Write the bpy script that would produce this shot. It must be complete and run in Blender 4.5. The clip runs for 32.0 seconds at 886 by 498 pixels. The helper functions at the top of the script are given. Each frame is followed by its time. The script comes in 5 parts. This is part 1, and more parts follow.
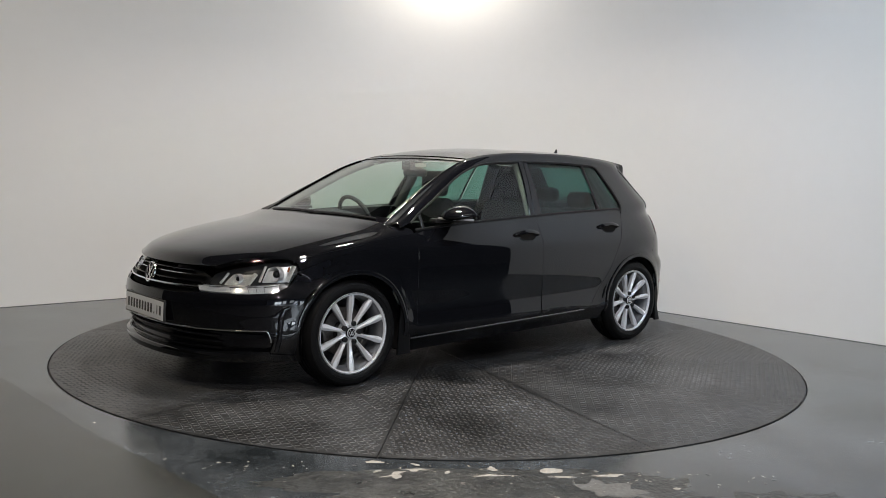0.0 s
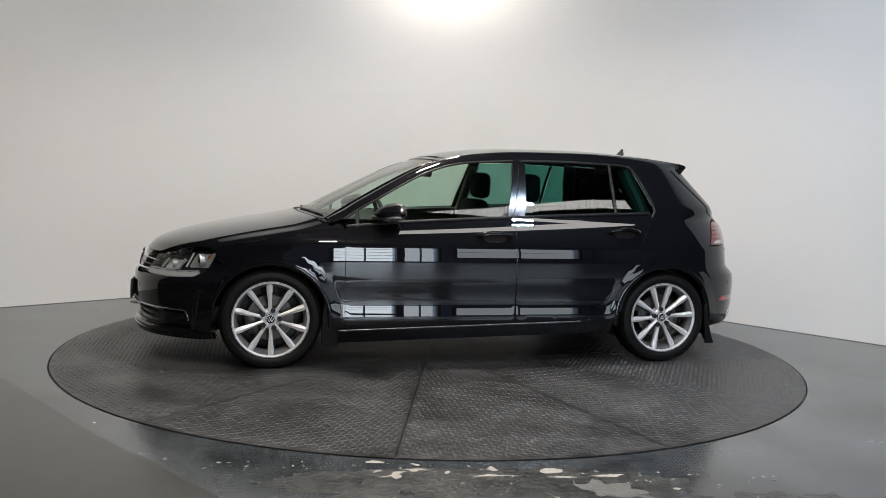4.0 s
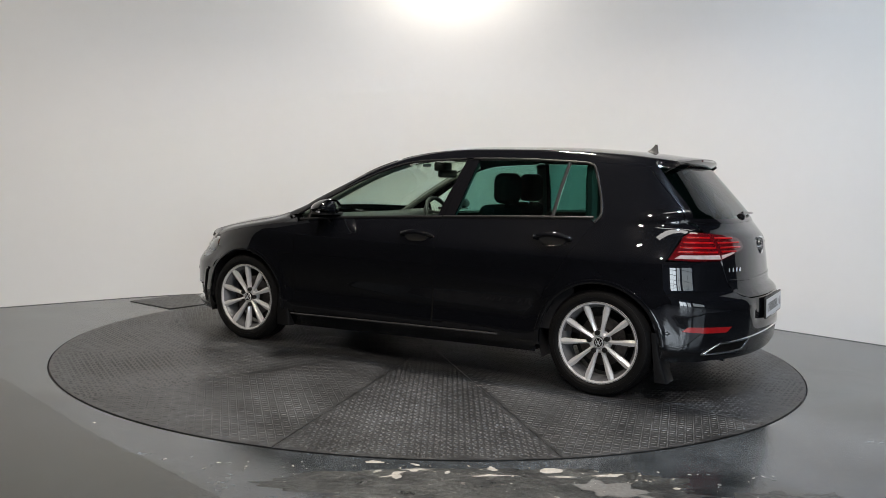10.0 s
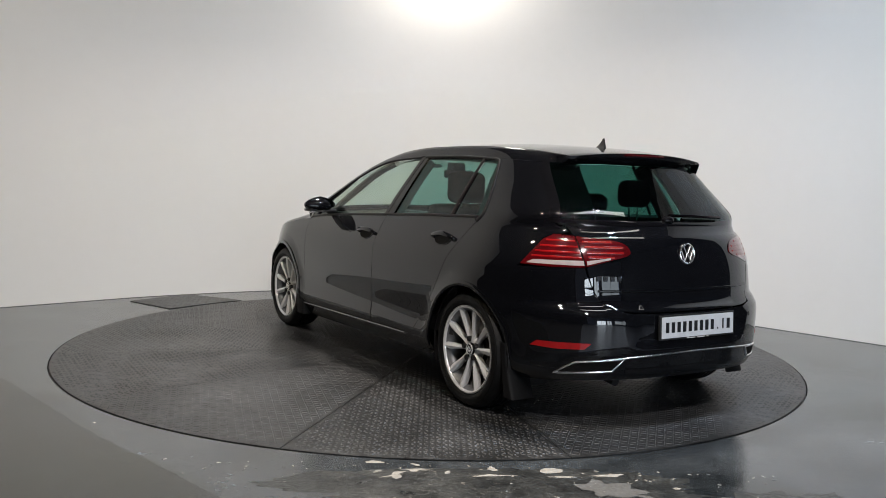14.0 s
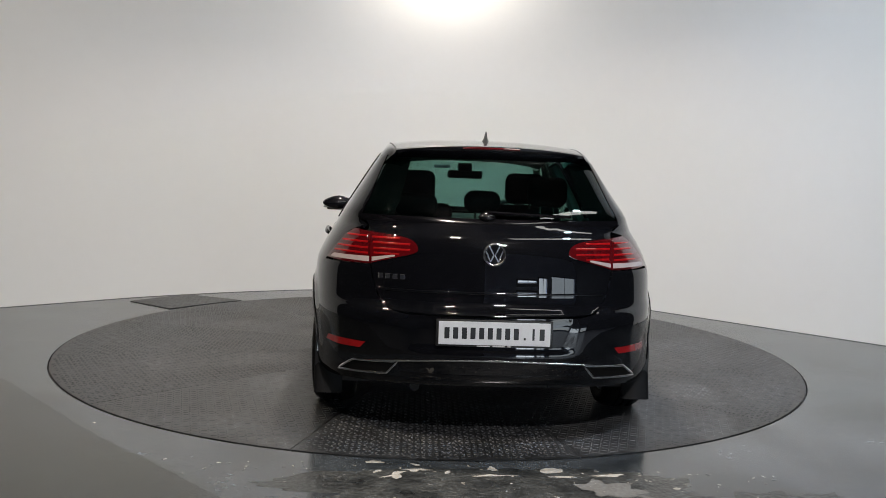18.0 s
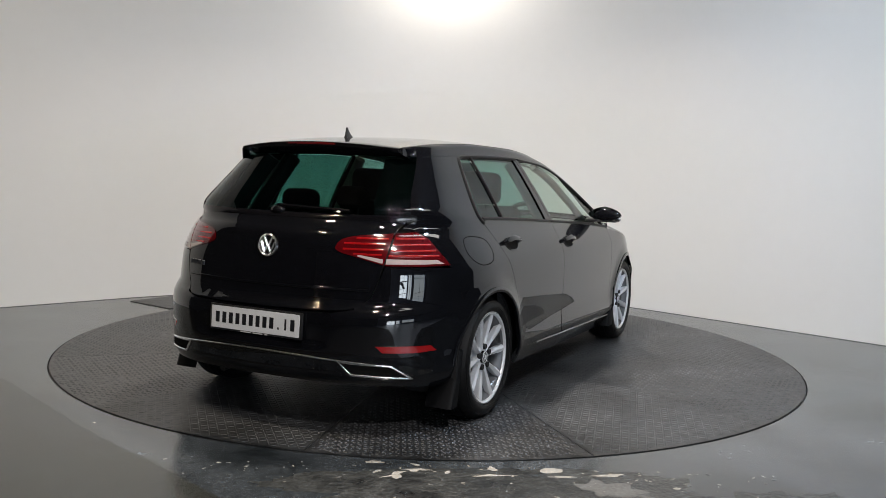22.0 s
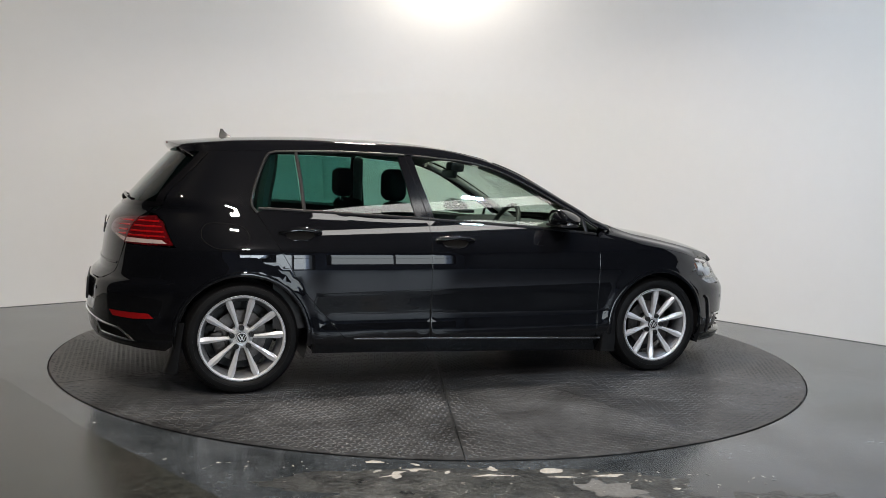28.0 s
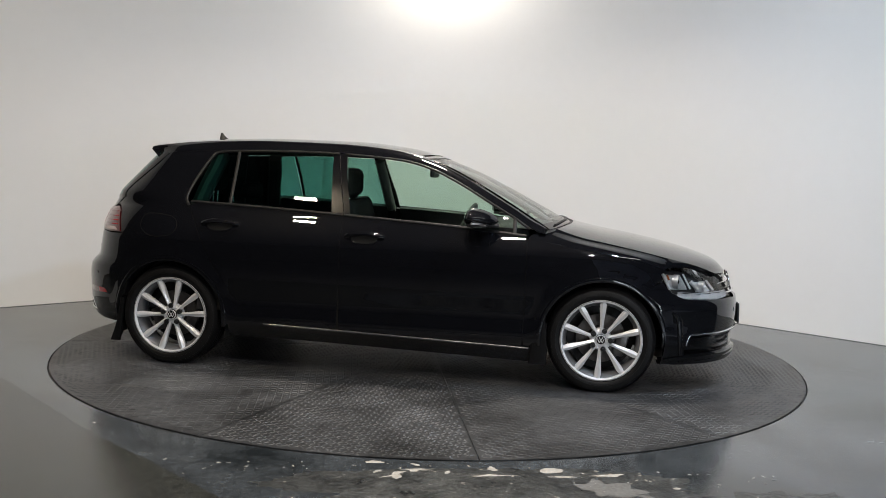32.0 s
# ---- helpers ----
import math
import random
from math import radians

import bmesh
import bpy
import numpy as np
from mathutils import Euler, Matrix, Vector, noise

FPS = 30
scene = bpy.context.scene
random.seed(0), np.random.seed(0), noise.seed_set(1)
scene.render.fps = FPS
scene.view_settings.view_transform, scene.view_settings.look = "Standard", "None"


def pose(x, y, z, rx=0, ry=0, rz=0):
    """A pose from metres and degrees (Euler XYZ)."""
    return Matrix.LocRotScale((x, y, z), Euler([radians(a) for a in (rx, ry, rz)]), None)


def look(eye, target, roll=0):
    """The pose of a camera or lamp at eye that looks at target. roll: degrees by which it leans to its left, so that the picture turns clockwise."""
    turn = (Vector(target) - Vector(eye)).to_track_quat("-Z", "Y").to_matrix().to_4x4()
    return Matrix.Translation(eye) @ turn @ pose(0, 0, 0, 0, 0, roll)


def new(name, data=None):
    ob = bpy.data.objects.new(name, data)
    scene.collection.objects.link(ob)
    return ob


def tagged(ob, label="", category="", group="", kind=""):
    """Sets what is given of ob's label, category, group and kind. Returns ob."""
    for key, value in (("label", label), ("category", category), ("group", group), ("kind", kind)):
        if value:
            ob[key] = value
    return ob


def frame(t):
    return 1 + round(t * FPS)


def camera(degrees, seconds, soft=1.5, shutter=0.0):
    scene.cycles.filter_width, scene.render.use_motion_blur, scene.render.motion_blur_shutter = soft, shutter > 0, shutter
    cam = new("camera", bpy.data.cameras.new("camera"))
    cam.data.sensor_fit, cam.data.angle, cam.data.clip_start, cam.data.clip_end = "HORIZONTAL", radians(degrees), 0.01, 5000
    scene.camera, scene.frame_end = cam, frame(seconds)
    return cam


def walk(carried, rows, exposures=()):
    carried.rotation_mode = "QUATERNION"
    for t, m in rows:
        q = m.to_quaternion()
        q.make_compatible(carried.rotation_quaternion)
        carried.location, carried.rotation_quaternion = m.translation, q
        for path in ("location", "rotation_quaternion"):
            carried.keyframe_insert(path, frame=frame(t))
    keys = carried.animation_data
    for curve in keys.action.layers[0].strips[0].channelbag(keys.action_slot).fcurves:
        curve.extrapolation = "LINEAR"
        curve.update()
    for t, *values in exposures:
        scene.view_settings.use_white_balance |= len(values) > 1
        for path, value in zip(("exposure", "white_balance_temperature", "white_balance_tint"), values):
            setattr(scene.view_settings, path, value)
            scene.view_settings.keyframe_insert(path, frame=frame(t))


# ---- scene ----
import collections

from mathutils.geometry import delaunay_2d_cdt

# ---- the camera: it stands still ----
EYE = (0.0, -6.194, 1.241)
cam = camera(53.84, 32.0, 0.75)
VIEW = look(EYE, (EYE[0] + 0.0649, EYE[1] + 5.9768, EYE[2] - 0.5232), 1.959)
walk(cam, [(0.0, VIEW), (32.0, VIEW)], [(0.0, -0.08, 6680, 10), (3.0, 0.0, 6680, 10), (6.0, 0.02, 6680, 10), (8.0, 0.05, 6680, 10), (14.0, 0.06, 6680, 10), (18.5, -0.02, 6680, 10), (23.0, 0.04, 6680, 10), (32.0, 0.06, 6680, 10)])

# turntable angle of the car's nose, degrees from +x, at seconds
TURN = [(0.0, 221.07), (3.0, 199.9), (6.0, 178.77), (9.0, 157.2), (13.0, 128.15), (17.0, 99.18), (19.0, 84.91),
        (21.0, 70.65), (23.0, 56.21), (25.5, 38.05), (28.0, 19.89), (30.4, 2.6), (32.0, -8.71)]
CAR_OFF = (-0.1577, -0.2066)      # the car's middle on the turntable
DISC_R = 2.503

# windows of the hall behind the camera: x from, x to, z from, z to
WINDOWS = [(2.65, 4.0, 0.12, 2.0), (4.18, 4.95, 0.12, 2.2), (5.4, 8.6, 0.6, 2.4)]
DAY_WATTS = (100, 30, 50)
# flood lights: place, aim, watts. The fourth and the sixth are added fill lights
FLOODS_AND_FILL = [(2.4, -2.3, 4.3, 1.6, 0.8, 0.1, 60, 0.26, 0.08, (0.54, 0.74, 1.0), 150), (-0.15, -3.8, 4.4, -0.3, 0.6, 0.3, 52, 0.26, 0.08, (1, 0.905, 0.82), 150),
          (-2.4, -2.9, 4.35, -1.0, 0.6, 0.1, 34, 0.26, 0.08, (1, 0.86, 0.62), 150), (1.2, -6.4, 4.4, 0.8, 0.2, 0.2, 74, 0.26, 0.08, (1, 0.95, 0.94), 150),
          (0.05, 2.55, 3.85, 0.05, 2.85, 2.2, 22.0, 0.50, 0.14, (1, 0.935, 0.85), 155), (0.1, -0.25, 4.45, 0.1, -0.30, 0.0, 90, 0.40, 0.40, (1, 0.925, 0.845), 120)]
# ---- light ----
world = bpy.data.worlds.new("world")
scene.world = world
world.use_nodes = True
_n = world.node_tree.nodes
_sky = _n.new("ShaderNodeTexSky")
_sky.sky_type, _sky.sun_disc = "NISHITA", False
_sky.sun_elevation, _sky.sun_rotation = radians(47), radians(30)
world.node_tree.links.new(_sky.outputs[0], _n["Background"].inputs[0])
_n["Background"].inputs[1].default_value = 0.12


def area(name, m, sx, sy, watts, colour=(1, 1, 1), spread=180):
    data = bpy.data.lights.new(name, "AREA")
    data.shape, data.size, data.size_y, data.energy, data.color = "RECTANGLE", sx, sy, watts, colour
    data.spread = radians(spread)
    ob = new(name, data)
    ob.matrix_world = m
    return ob


sun_data = bpy.data.lights.new("sun", "SUN")
sun_data.energy, sun_data.angle, sun_data.color = 2.5, radians(0.5), (1, 0.96, 0.9)
sun = new("sun", sun_data)
sun.matrix_world = look((0, 0, 0), (-0.35, -0.6, -0.75))

# ---- materials ----


def mat(name, colour, rough=0.5, metal=0.0, coat=0.0, vary=0.0, scale=8.0, bump=0.0, bump_scale=60.0, ior=1.5, colour2=None, rough_vary=0.0, coat_rough=0.03, speckle=0.05, fine=14.0):
    m = bpy.data.materials.new(name)
    m.use_nodes = True
    nt = m.node_tree
    b = nt.nodes["Principled BSDF"]
    b.inputs["Base Color"].default_value = (*colour, 1)
    b.inputs["Roughness"].default_value = rough
    b.inputs["Metallic"].default_value = metal
    b.inputs["IOR"].default_value = ior
    b.inputs["Coat Weight"].default_value = coat
    b.inputs["Coat Roughness"].default_value = coat_rough
    co = nt.nodes.new("ShaderNodeTexCoord")
    if vary or colour2 or rough_vary:
        t1 = nt.nodes.new("ShaderNodeTexNoise")
        t1.inputs["Scale"].default_value, t1.inputs["Detail"].default_value = scale, 8
        t1.inputs["Roughness"].default_value = 0.62
        nt.links.new(co.outputs["Object"], t1.inputs["Vector"])
        r = nt.nodes.new("ShaderNodeValToRGB")
        r.color_ramp.elements[0].position, r.color_ramp.elements[1].position = 0.35, 0.68
        c2 = colour2 or tuple(min(1, c * (1 + vary)) for c in colour)
        c1 = colour if colour2 else tuple(c * (1 - vary) for c in colour)
        r.color_ramp.elements[0].color, r.color_ramp.elements[1].color = (*c1, 1), (*c2, 1)
        nt.links.new(t1.outputs["Fac"], r.inputs[0])
        t3 = nt.nodes.new("ShaderNodeTexNoise")
        t3.inputs["Scale"].default_value, t3.inputs["Detail"].default_value = scale * fine, 3
        nt.links.new(co.outputs["Object"], t3.inputs["Vector"])
        mr3 = nt.nodes.new("ShaderNodeMapRange")
        mr3.inputs["From Min"].default_value, mr3.inputs["From Max"].default_value = 0.3, 0.7
        mr3.inputs["To Min"].default_value, mr3.inputs["To Max"].default_value = 1 - speckle, 1 + speckle
        nt.links.new(t3.outputs["Fac"], mr3.inputs["Value"])
        mul = nt.nodes.new("ShaderNodeVectorMath")
        mul.operation = "SCALE"
        nt.links.new(r.outputs[0], mul.inputs[0])
        nt.links.new(mr3.outputs[0], mul.inputs["Scale"])
        nt.links.new(mul.outputs[0], b.inputs["Base Color"])
        if rough_vary:
            mr = nt.nodes.new("ShaderNodeMapRange")
            mr.inputs["To Min"].default_value, mr.inputs["To Max"].default_value = rough - rough_vary, rough + rough_vary
            nt.links.new(t1.outputs["Fac"], mr.inputs["Value"])
            nt.links.new(mr.outputs[0], b.inputs["Roughness"])
    if bump:
        t2 = nt.nodes.new("ShaderNodeTexNoise")
        t2.inputs["Scale"].default_value, t2.inputs["Detail"].default_value = bump_scale, 4
        nt.links.new(co.outputs["Object"], t2.inputs["Vector"])
        bp = nt.nodes.new("ShaderNodeBump")
        bp.inputs["Strength"].default_value, bp.inputs["Distance"].default_value = bump, 0.01
        nt.links.new(t2.outputs["Fac"], bp.inputs["Height"])
        nt.links.new(bp.outputs[0], b.inputs["Normal"])
    return m


M_WALL = mat("wall_paint", (0.76, 0.76, 0.75), 0.55, vary=0.012, scale=0.8, bump=0.03, bump_scale=45, speckle=0.005)
M_FLOOR = mat("floor_paint", (0.017, 0.021, 0.0235), 0.17, ior=1.8, colour2=(0.099, 0.112, 0.124), scale=1.7, bump=0.05, bump_scale=6, rough_vary=0.07, speckle=0.35, fine=22)
M_COAT = mat("floor_coating", (0.030, 0.032, 0.029), 0.22, ior=1.55, colour2=(0.052, 0.054, 0.047), scale=1.6, bump=0.05, bump_scale=7, rough_vary=0.08, speckle=0.4, fine=16)
# pale and dark hall colours stand in for daylight on one side
M_HALLFLOOR = mat("hall_floor", (0.42, 0.47, 0.56), 0.30, vary=0.12, scale=0.7, speckle=0.1, ior=1.7, bump=0.04, bump_scale=8)
M_HALLDARK = mat("hall_floor_dark", (0.05, 0.052, 0.055), 0.6, vary=0.2, scale=0.7, speckle=0.1)
M_HALL = mat("hall_wall", (0.075, 0.078, 0.088), 0.7, vary=0.25, scale=0.5)
M_HALL_PALE = mat("hall_wall_pale", (0.52, 0.60, 0.76), 0.7, vary=0.12, scale=0.6)
M_CEIL = mat("hall_ceiling", (0.035, 0.035, 0.04), 0.8, vary=0.1, scale=0.5)
M_YARD = mat("yard_concrete", (0.30, 0.30, 0.29), 0.85, vary=0.15, scale=0.4)
M_DISC = mat("turntable_steel", (0.0105, 0.011, 0.0117), 0.40, ior=1.48, colour2=(0.046, 0.048, 0.051), scale=2.1, bump=0.12, bump_scale=40, rough_vary=0.13, speckle=0.5, fine=9)
M_TREAD = mat("tread_steel", (0.027, 0.0282, 0.030), 0.58, ior=1.5, colour2=(0.140, 0.145, 0.152), scale=2.1, rough_vary=0.12, speckle=0.5, fine=9)


def dark_middle(m, near, far, dark):
    """Darkens the middle of the turntable, with a ragged edge."""
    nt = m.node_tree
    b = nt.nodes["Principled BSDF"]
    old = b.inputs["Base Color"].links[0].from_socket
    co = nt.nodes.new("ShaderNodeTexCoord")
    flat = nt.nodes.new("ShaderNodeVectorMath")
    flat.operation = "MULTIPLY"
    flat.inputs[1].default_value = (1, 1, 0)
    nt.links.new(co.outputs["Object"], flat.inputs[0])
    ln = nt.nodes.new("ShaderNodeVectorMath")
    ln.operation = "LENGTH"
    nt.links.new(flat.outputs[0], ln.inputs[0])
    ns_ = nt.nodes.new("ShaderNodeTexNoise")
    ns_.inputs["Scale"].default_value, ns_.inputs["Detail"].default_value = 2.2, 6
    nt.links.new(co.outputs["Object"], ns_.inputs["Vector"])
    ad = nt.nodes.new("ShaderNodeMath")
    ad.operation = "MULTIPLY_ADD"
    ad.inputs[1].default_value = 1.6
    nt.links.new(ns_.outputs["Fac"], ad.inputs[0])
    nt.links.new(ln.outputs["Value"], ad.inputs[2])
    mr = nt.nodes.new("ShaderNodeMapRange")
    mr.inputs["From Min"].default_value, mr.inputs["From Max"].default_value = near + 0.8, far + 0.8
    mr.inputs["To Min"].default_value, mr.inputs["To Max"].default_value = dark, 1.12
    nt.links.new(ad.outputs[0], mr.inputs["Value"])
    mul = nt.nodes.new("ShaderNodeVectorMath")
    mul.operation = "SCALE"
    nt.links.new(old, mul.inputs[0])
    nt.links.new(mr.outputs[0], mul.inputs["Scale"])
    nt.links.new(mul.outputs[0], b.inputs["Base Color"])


# some plates are darker and a little smoother than the others
M_DISC_DARKER = mat("darker_turntable_steel", (0.0078, 0.0081, 0.0085), 0.36, ior=1.48, colour2=(0.040, 0.0415, 0.0435), scale=2.1, bump=0.12, bump_scale=40, rough_vary=0.13, speckle=0.5, fine=9)
M_TREAD_DARKER = mat("darker_tread_steel", (0.021, 0.0218, 0.023), 0.56, ior=1.5, colour2=(0.125, 0.129, 0.135), scale=2.1, rough_vary=0.12, speckle=0.5, fine=9)
for _m in (M_DISC, M_TREAD, M_DISC_DARKER, M_TREAD_DARKER):
    dark_middle(_m, 0.9, 2.0, 0.55)
M_PIT = mat("pit_dark", (0.008, 0.008, 0.008), 0.8)
M_JOINT = mat("joint_dark", (0.12, 0.12, 0.12), 0.7)
M_STEEL = mat("painted_steel", (0.06, 0.06, 0.065), 0.45, vary=0.15, scale=12)
M_BARE = mat("bare_concrete_patch", (0.014, 0.016, 0.017), 0.32, ior=1.6, colour2=(0.070, 0.074, 0.072), scale=7, bump=0.5, bump_scale=38, rough_vary=0.16, speckle=0.6, fine=9)
M_CHIP = mat("bare_filler", (0.46, 0.44, 0.40), 0.75, vary=0.2, scale=60)
M_CHIPDARK = mat("worn_grey", (0.16, 0.16, 0.155), 0.6, vary=0.2, scale=60)
CHIPS = [(-0.22, -2.548, 0.035, 0.016, 0.1, 0.35, M_CHIP), (-0.045, -2.565, 0.026, 0.010, -0.5, 0.3, M_CHIP), (-0.13, -2.70, 0.075, 0.028, 0.55, 0.7, M_CHIP), (-0.05, -2.63, 0.055, 0.018, 0.0, 0.6, M_CHIP),
         (-0.20, -2.66, 0.02, 0.012, 0.8, 0.5, M_CHIP), (0.09, -2.65, 0.022, 0.012, 1.0, 0.5, M_CHIP), (0.27, -2.67, 0.075, 0.010, 0.1, 0.6, M_CHIP), (0.28, -2.59, 0.016, 0.022, 0.3, 0.5, M_CHIP),
         (0.53, -2.59, 0.052, 0.032, 0.1, 0.2, M_CHIP), (0.57, -2.665, 0.055, 0.012, 0.0, 0.5, M_CHIP), (0.77, -2.63, 0.06, 0.014, 0.15, 0.5, M_CHIP), (0.72, -2.78, 0.10, 0.085, 0.5, 0.6, M_CHIPDARK),
         (0.80, -2.83, 0.12, 0.05, -0.3, 0.6, M_CHIPDARK), (-1.42, -2.60, 0.035, 0.005, -0.7, 0.5, M_CHIP), (-1.28, -2.73, 0.07, 0.005, -0.75, 0.6, M_CHIP), (-1.21, -2.80, 0.03, 0.006, -0.75, 0.6, M_CHIP), (1.02, -2.76, 0.016, 0.012, 0, 0.3, M_CHIP)]



def glass(name, tint, rough=0.0):
    m = bpy.data.materials.new(name)
    m.use_nodes = True
    nt = m.node_tree
    nt.nodes.remove(nt.nodes["Principled BSDF"])
    tr = nt.nodes.new("ShaderNodeBsdfTransparent")
    tr.inputs[0].default_value = (*tint, 1)
    gl = nt.nodes.new("ShaderNodeBsdfGlossy")
    gl.inputs["Roughness"].default_value = rough
    lw = nt.nodes.new("ShaderNodeLayerWeight")
    lw.inputs[0].default_value = 0.5
    pw = nt.nodes.new("ShaderNodeMath")
    pw.operation = "POWER"
    pw.inputs[1].default_value = 5.0
    nt.links.new(lw.outputs["Facing"], pw.inputs[0])
    fr = nt.nodes.new("ShaderNodeMath")
    fr.operation = "MULTIPLY_ADD"
    fr.inputs[1].default_value, fr.inputs[2].default_value = 0.93, 0.07
    nt.links.new(pw.outputs[0], fr.inputs[0])
    mx = nt.nodes.new("ShaderNodeMixShader")
    nt.links.new(fr.outputs[0], mx.inputs[0])
    nt.links.new(tr.outputs[0], mx.inputs[1])
    nt.links.new(gl.outputs[0], mx.inputs[2])
    nt.links.new(mx.outputs[0], nt.nodes["Material Output"].inputs[0])
    return m


M_PAINT = mat("black_paint", (0.0038, 0.0041, 0.0055), 0.34, coat=1.0, coat_rough=0.010)
M_PAINT.node_tree.nodes["Principled BSDF"].inputs["Coat IOR"].default_value = 1.58
M_PAINT.node_tree.nodes["Principled BSDF"].inputs["Specular IOR Level"].default_value = 0.012
M_PLASTIC = mat("black_plastic", (0.016, 0.016, 0.017), 0.42, vary=0.15, scale=30, bump=0.08, bump_scale=220)
M_PIT.node_tree.nodes["Principled BSDF"].inputs["Specular IOR Level"].default_value = 0.05
M_GLOSSBLACK = mat("gloss_black_trim", (0.004, 0.004, 0.005), 0.12)
M_SEAL = mat("window_seal", (0.009, 0.0092, 0.010), 0.40, vary=0.1, scale=20)
M_SEAL.node_tree.nodes["Principled BSDF"].inputs["Specular IOR Level"].default_value = 0.2
M_RUBBER = mat("tyre_rubber", (0.0060, 0.0060, 0.0064), 0.50, vary=0.25, scale=14, bump=0.25, bump_scale=150)
M_RUBBER.node_tree.nodes["Principled BSDF"].inputs["Specular IOR Level"].default_value = 0.2
M_FLAP = mat("mud_flap_rubber", (0.0045, 0.0047, 0.0055), 0.55, vary=0.2, scale=12, bump=0.06, bump_scale=120)
M_FLAP.node_tree.nodes["Principled BSDF"].inputs["Specular IOR Level"].default_value = 0.2
M_ALLOY = mat("alloy_silver", (0.74, 0.75, 0.77), 0.30, metal=0.28, vary=0.04, scale=25, coat=0.5)
M_ALLOY_DARK = mat("alloy_barrel", (0.15, 0.155, 0.165), 0.38, metal=0.3, vary=0.15, scale=20)
M_BRAKE = mat("brake_steel", (0.13, 0.12, 0.115), 0.42, metal=0.9, vary=0.3, scale=30)
M_CHROME = mat("chrome", (0.86, 0.87, 0.89), 0.16, metal=1.0)
M_LAMPBOX = mat("lamp_housing", (0.026, 0.027, 0.029), 0.25, vary=0.2, scale=30)
M_LAMPCHROME = mat("lamp_reflector", (0.88, 0.89, 0.91), 0.28, metal=0.8, vary=0.15, scale=30)
M_DRL = mat("daylight_strip", (0.40, 0.41, 0.43), 0.22, vary=0.06, scale=40, coat=0.7)
M_RED = mat("red_lens", (0.34, 0.006, 0.008), 0.12, coat=1.0, vary=0.12, scale=14)
M_REDLENS = mat("tail_lens", (0.095, 0.003, 0.005), 0.10, coat=1.0, vary=0.15, scale=14)
M_RED_DARK = mat("dark_red_lens", (0.10, 0.004, 0.006), 0.10, coat=1.0)
M_WHITELENS = mat("white_lens", (0.50, 0.42, 0.41), 0.14, coat=1.0, vary=0.06, scale=30)
M_AMBER = mat("amber_lens", (0.26, 0.07, 0.015), 0.2, coat=0.8)
M_PLATE = mat("plate_white", (0.72, 0.74, 0.77), 0.35, vary=0.02, scale=20, coat=0.3)
M_INK = mat("plate_ink", (0.012, 0.013, 0.016), 0.4)
M_WHITEINK = mat("white_ink", (0.7, 0.7, 0.7), 0.4)
M_CLOTH = mat("seat_cloth", (0.012, 0.012, 0.0135), 0.9, vary=0.06, scale=9, speckle=0.0)
M_CLOTH.node_tree.nodes["Principled BSDF"].inputs["Specular IOR Level"].default_value = 0.15
M_CABIN = mat("cabin_plastic", (0.014, 0.014, 0.0155), 0.55, vary=0.15, scale=30, bump=0.06, bump_scale=250)
M_LINING = mat("roof_lining", (0.20, 0.195, 0.185), 0.85, vary=0.05, scale=50)
M_GLASS = glass("green_glass", (0.70, 0.84, 0.76))
M_PRIVACY = glass("privacy_glass", (0.20, 0.43, 0.385))
M_SCREEN = glass("windscreen_glass", (0.80, 0.89, 0.84))
M_REARGLASS = glass("rear_glass", (0.155, 0.325, 0.295))
M_CLEAR = glass("clear_lens", (0.90, 0.92, 0.93), 0.02)
M_MIRROR = mat("mirror_glass", (0.8, 0.82, 0.84), 0.02, metal=1.0)
M_SATIN = mat("satin_dark_chrome", (0.20, 0.20, 0.21), 0.26, metal=0.8)
M_STRIP = mat("strip_diffuser", (0.8, 0.8, 0.8), 0.5)
M_STRIP.node_tree.nodes["Principled BSDF"].inputs["Emission Color"].default_value = (1, 0.99, 0.97, 1)
M_STRIP.node_tree.nodes["Principled BSDF"].inputs["Emission Strength"].default_value = 6.0

# ---- mesh tools ----


def spline(table):
    """A smooth curve through a table of (argument, value, value ...)."""
    t = np.array(sorted(table), float)
    xs, ys = t[:, 0], t[:, 1:]
    h = np.diff(xs)
    d = np.diff(ys, axis=0) / h[:, None]
    m = np.zeros_like(ys)
    m[0], m[-1] = d[0], d[-1]
    if len(xs) > 2:
        w1, w2 = (2 * h[1:] + h[:-1])[:, None], (h[1:] + 2 * h[:-1])[:, None]
        a, b = d[:-1], d[1:]
        same = a * b > 1e-14
        den = np.where(same, w1 / np.where(same, a, 1) + w2 / np.where(same, b, 1), 1)
        m[1:-1] = np.where(same, (w1 + w2) / den, 0)

    def f(v):
        v = np.asarray(v, float)
        k = np.clip(np.searchsorted(xs, v, side="right") - 1, 0, len(xs) - 2)
        s = np.clip((v - xs[k]) / h[k], 0, 1)[..., None]
        hh = h[k][..., None]
        r = ((1 + 2 * s) * (1 - s) ** 2 * ys[k] + s * (1 - s) ** 2 * hh * m[k]
             + s * s * (3 - 2 * s) * ys[k + 1] + s * s * (s - 1) * hh * m[k + 1])
        return r[..., 0] if r.shape[-1] == 1 else r
    return f


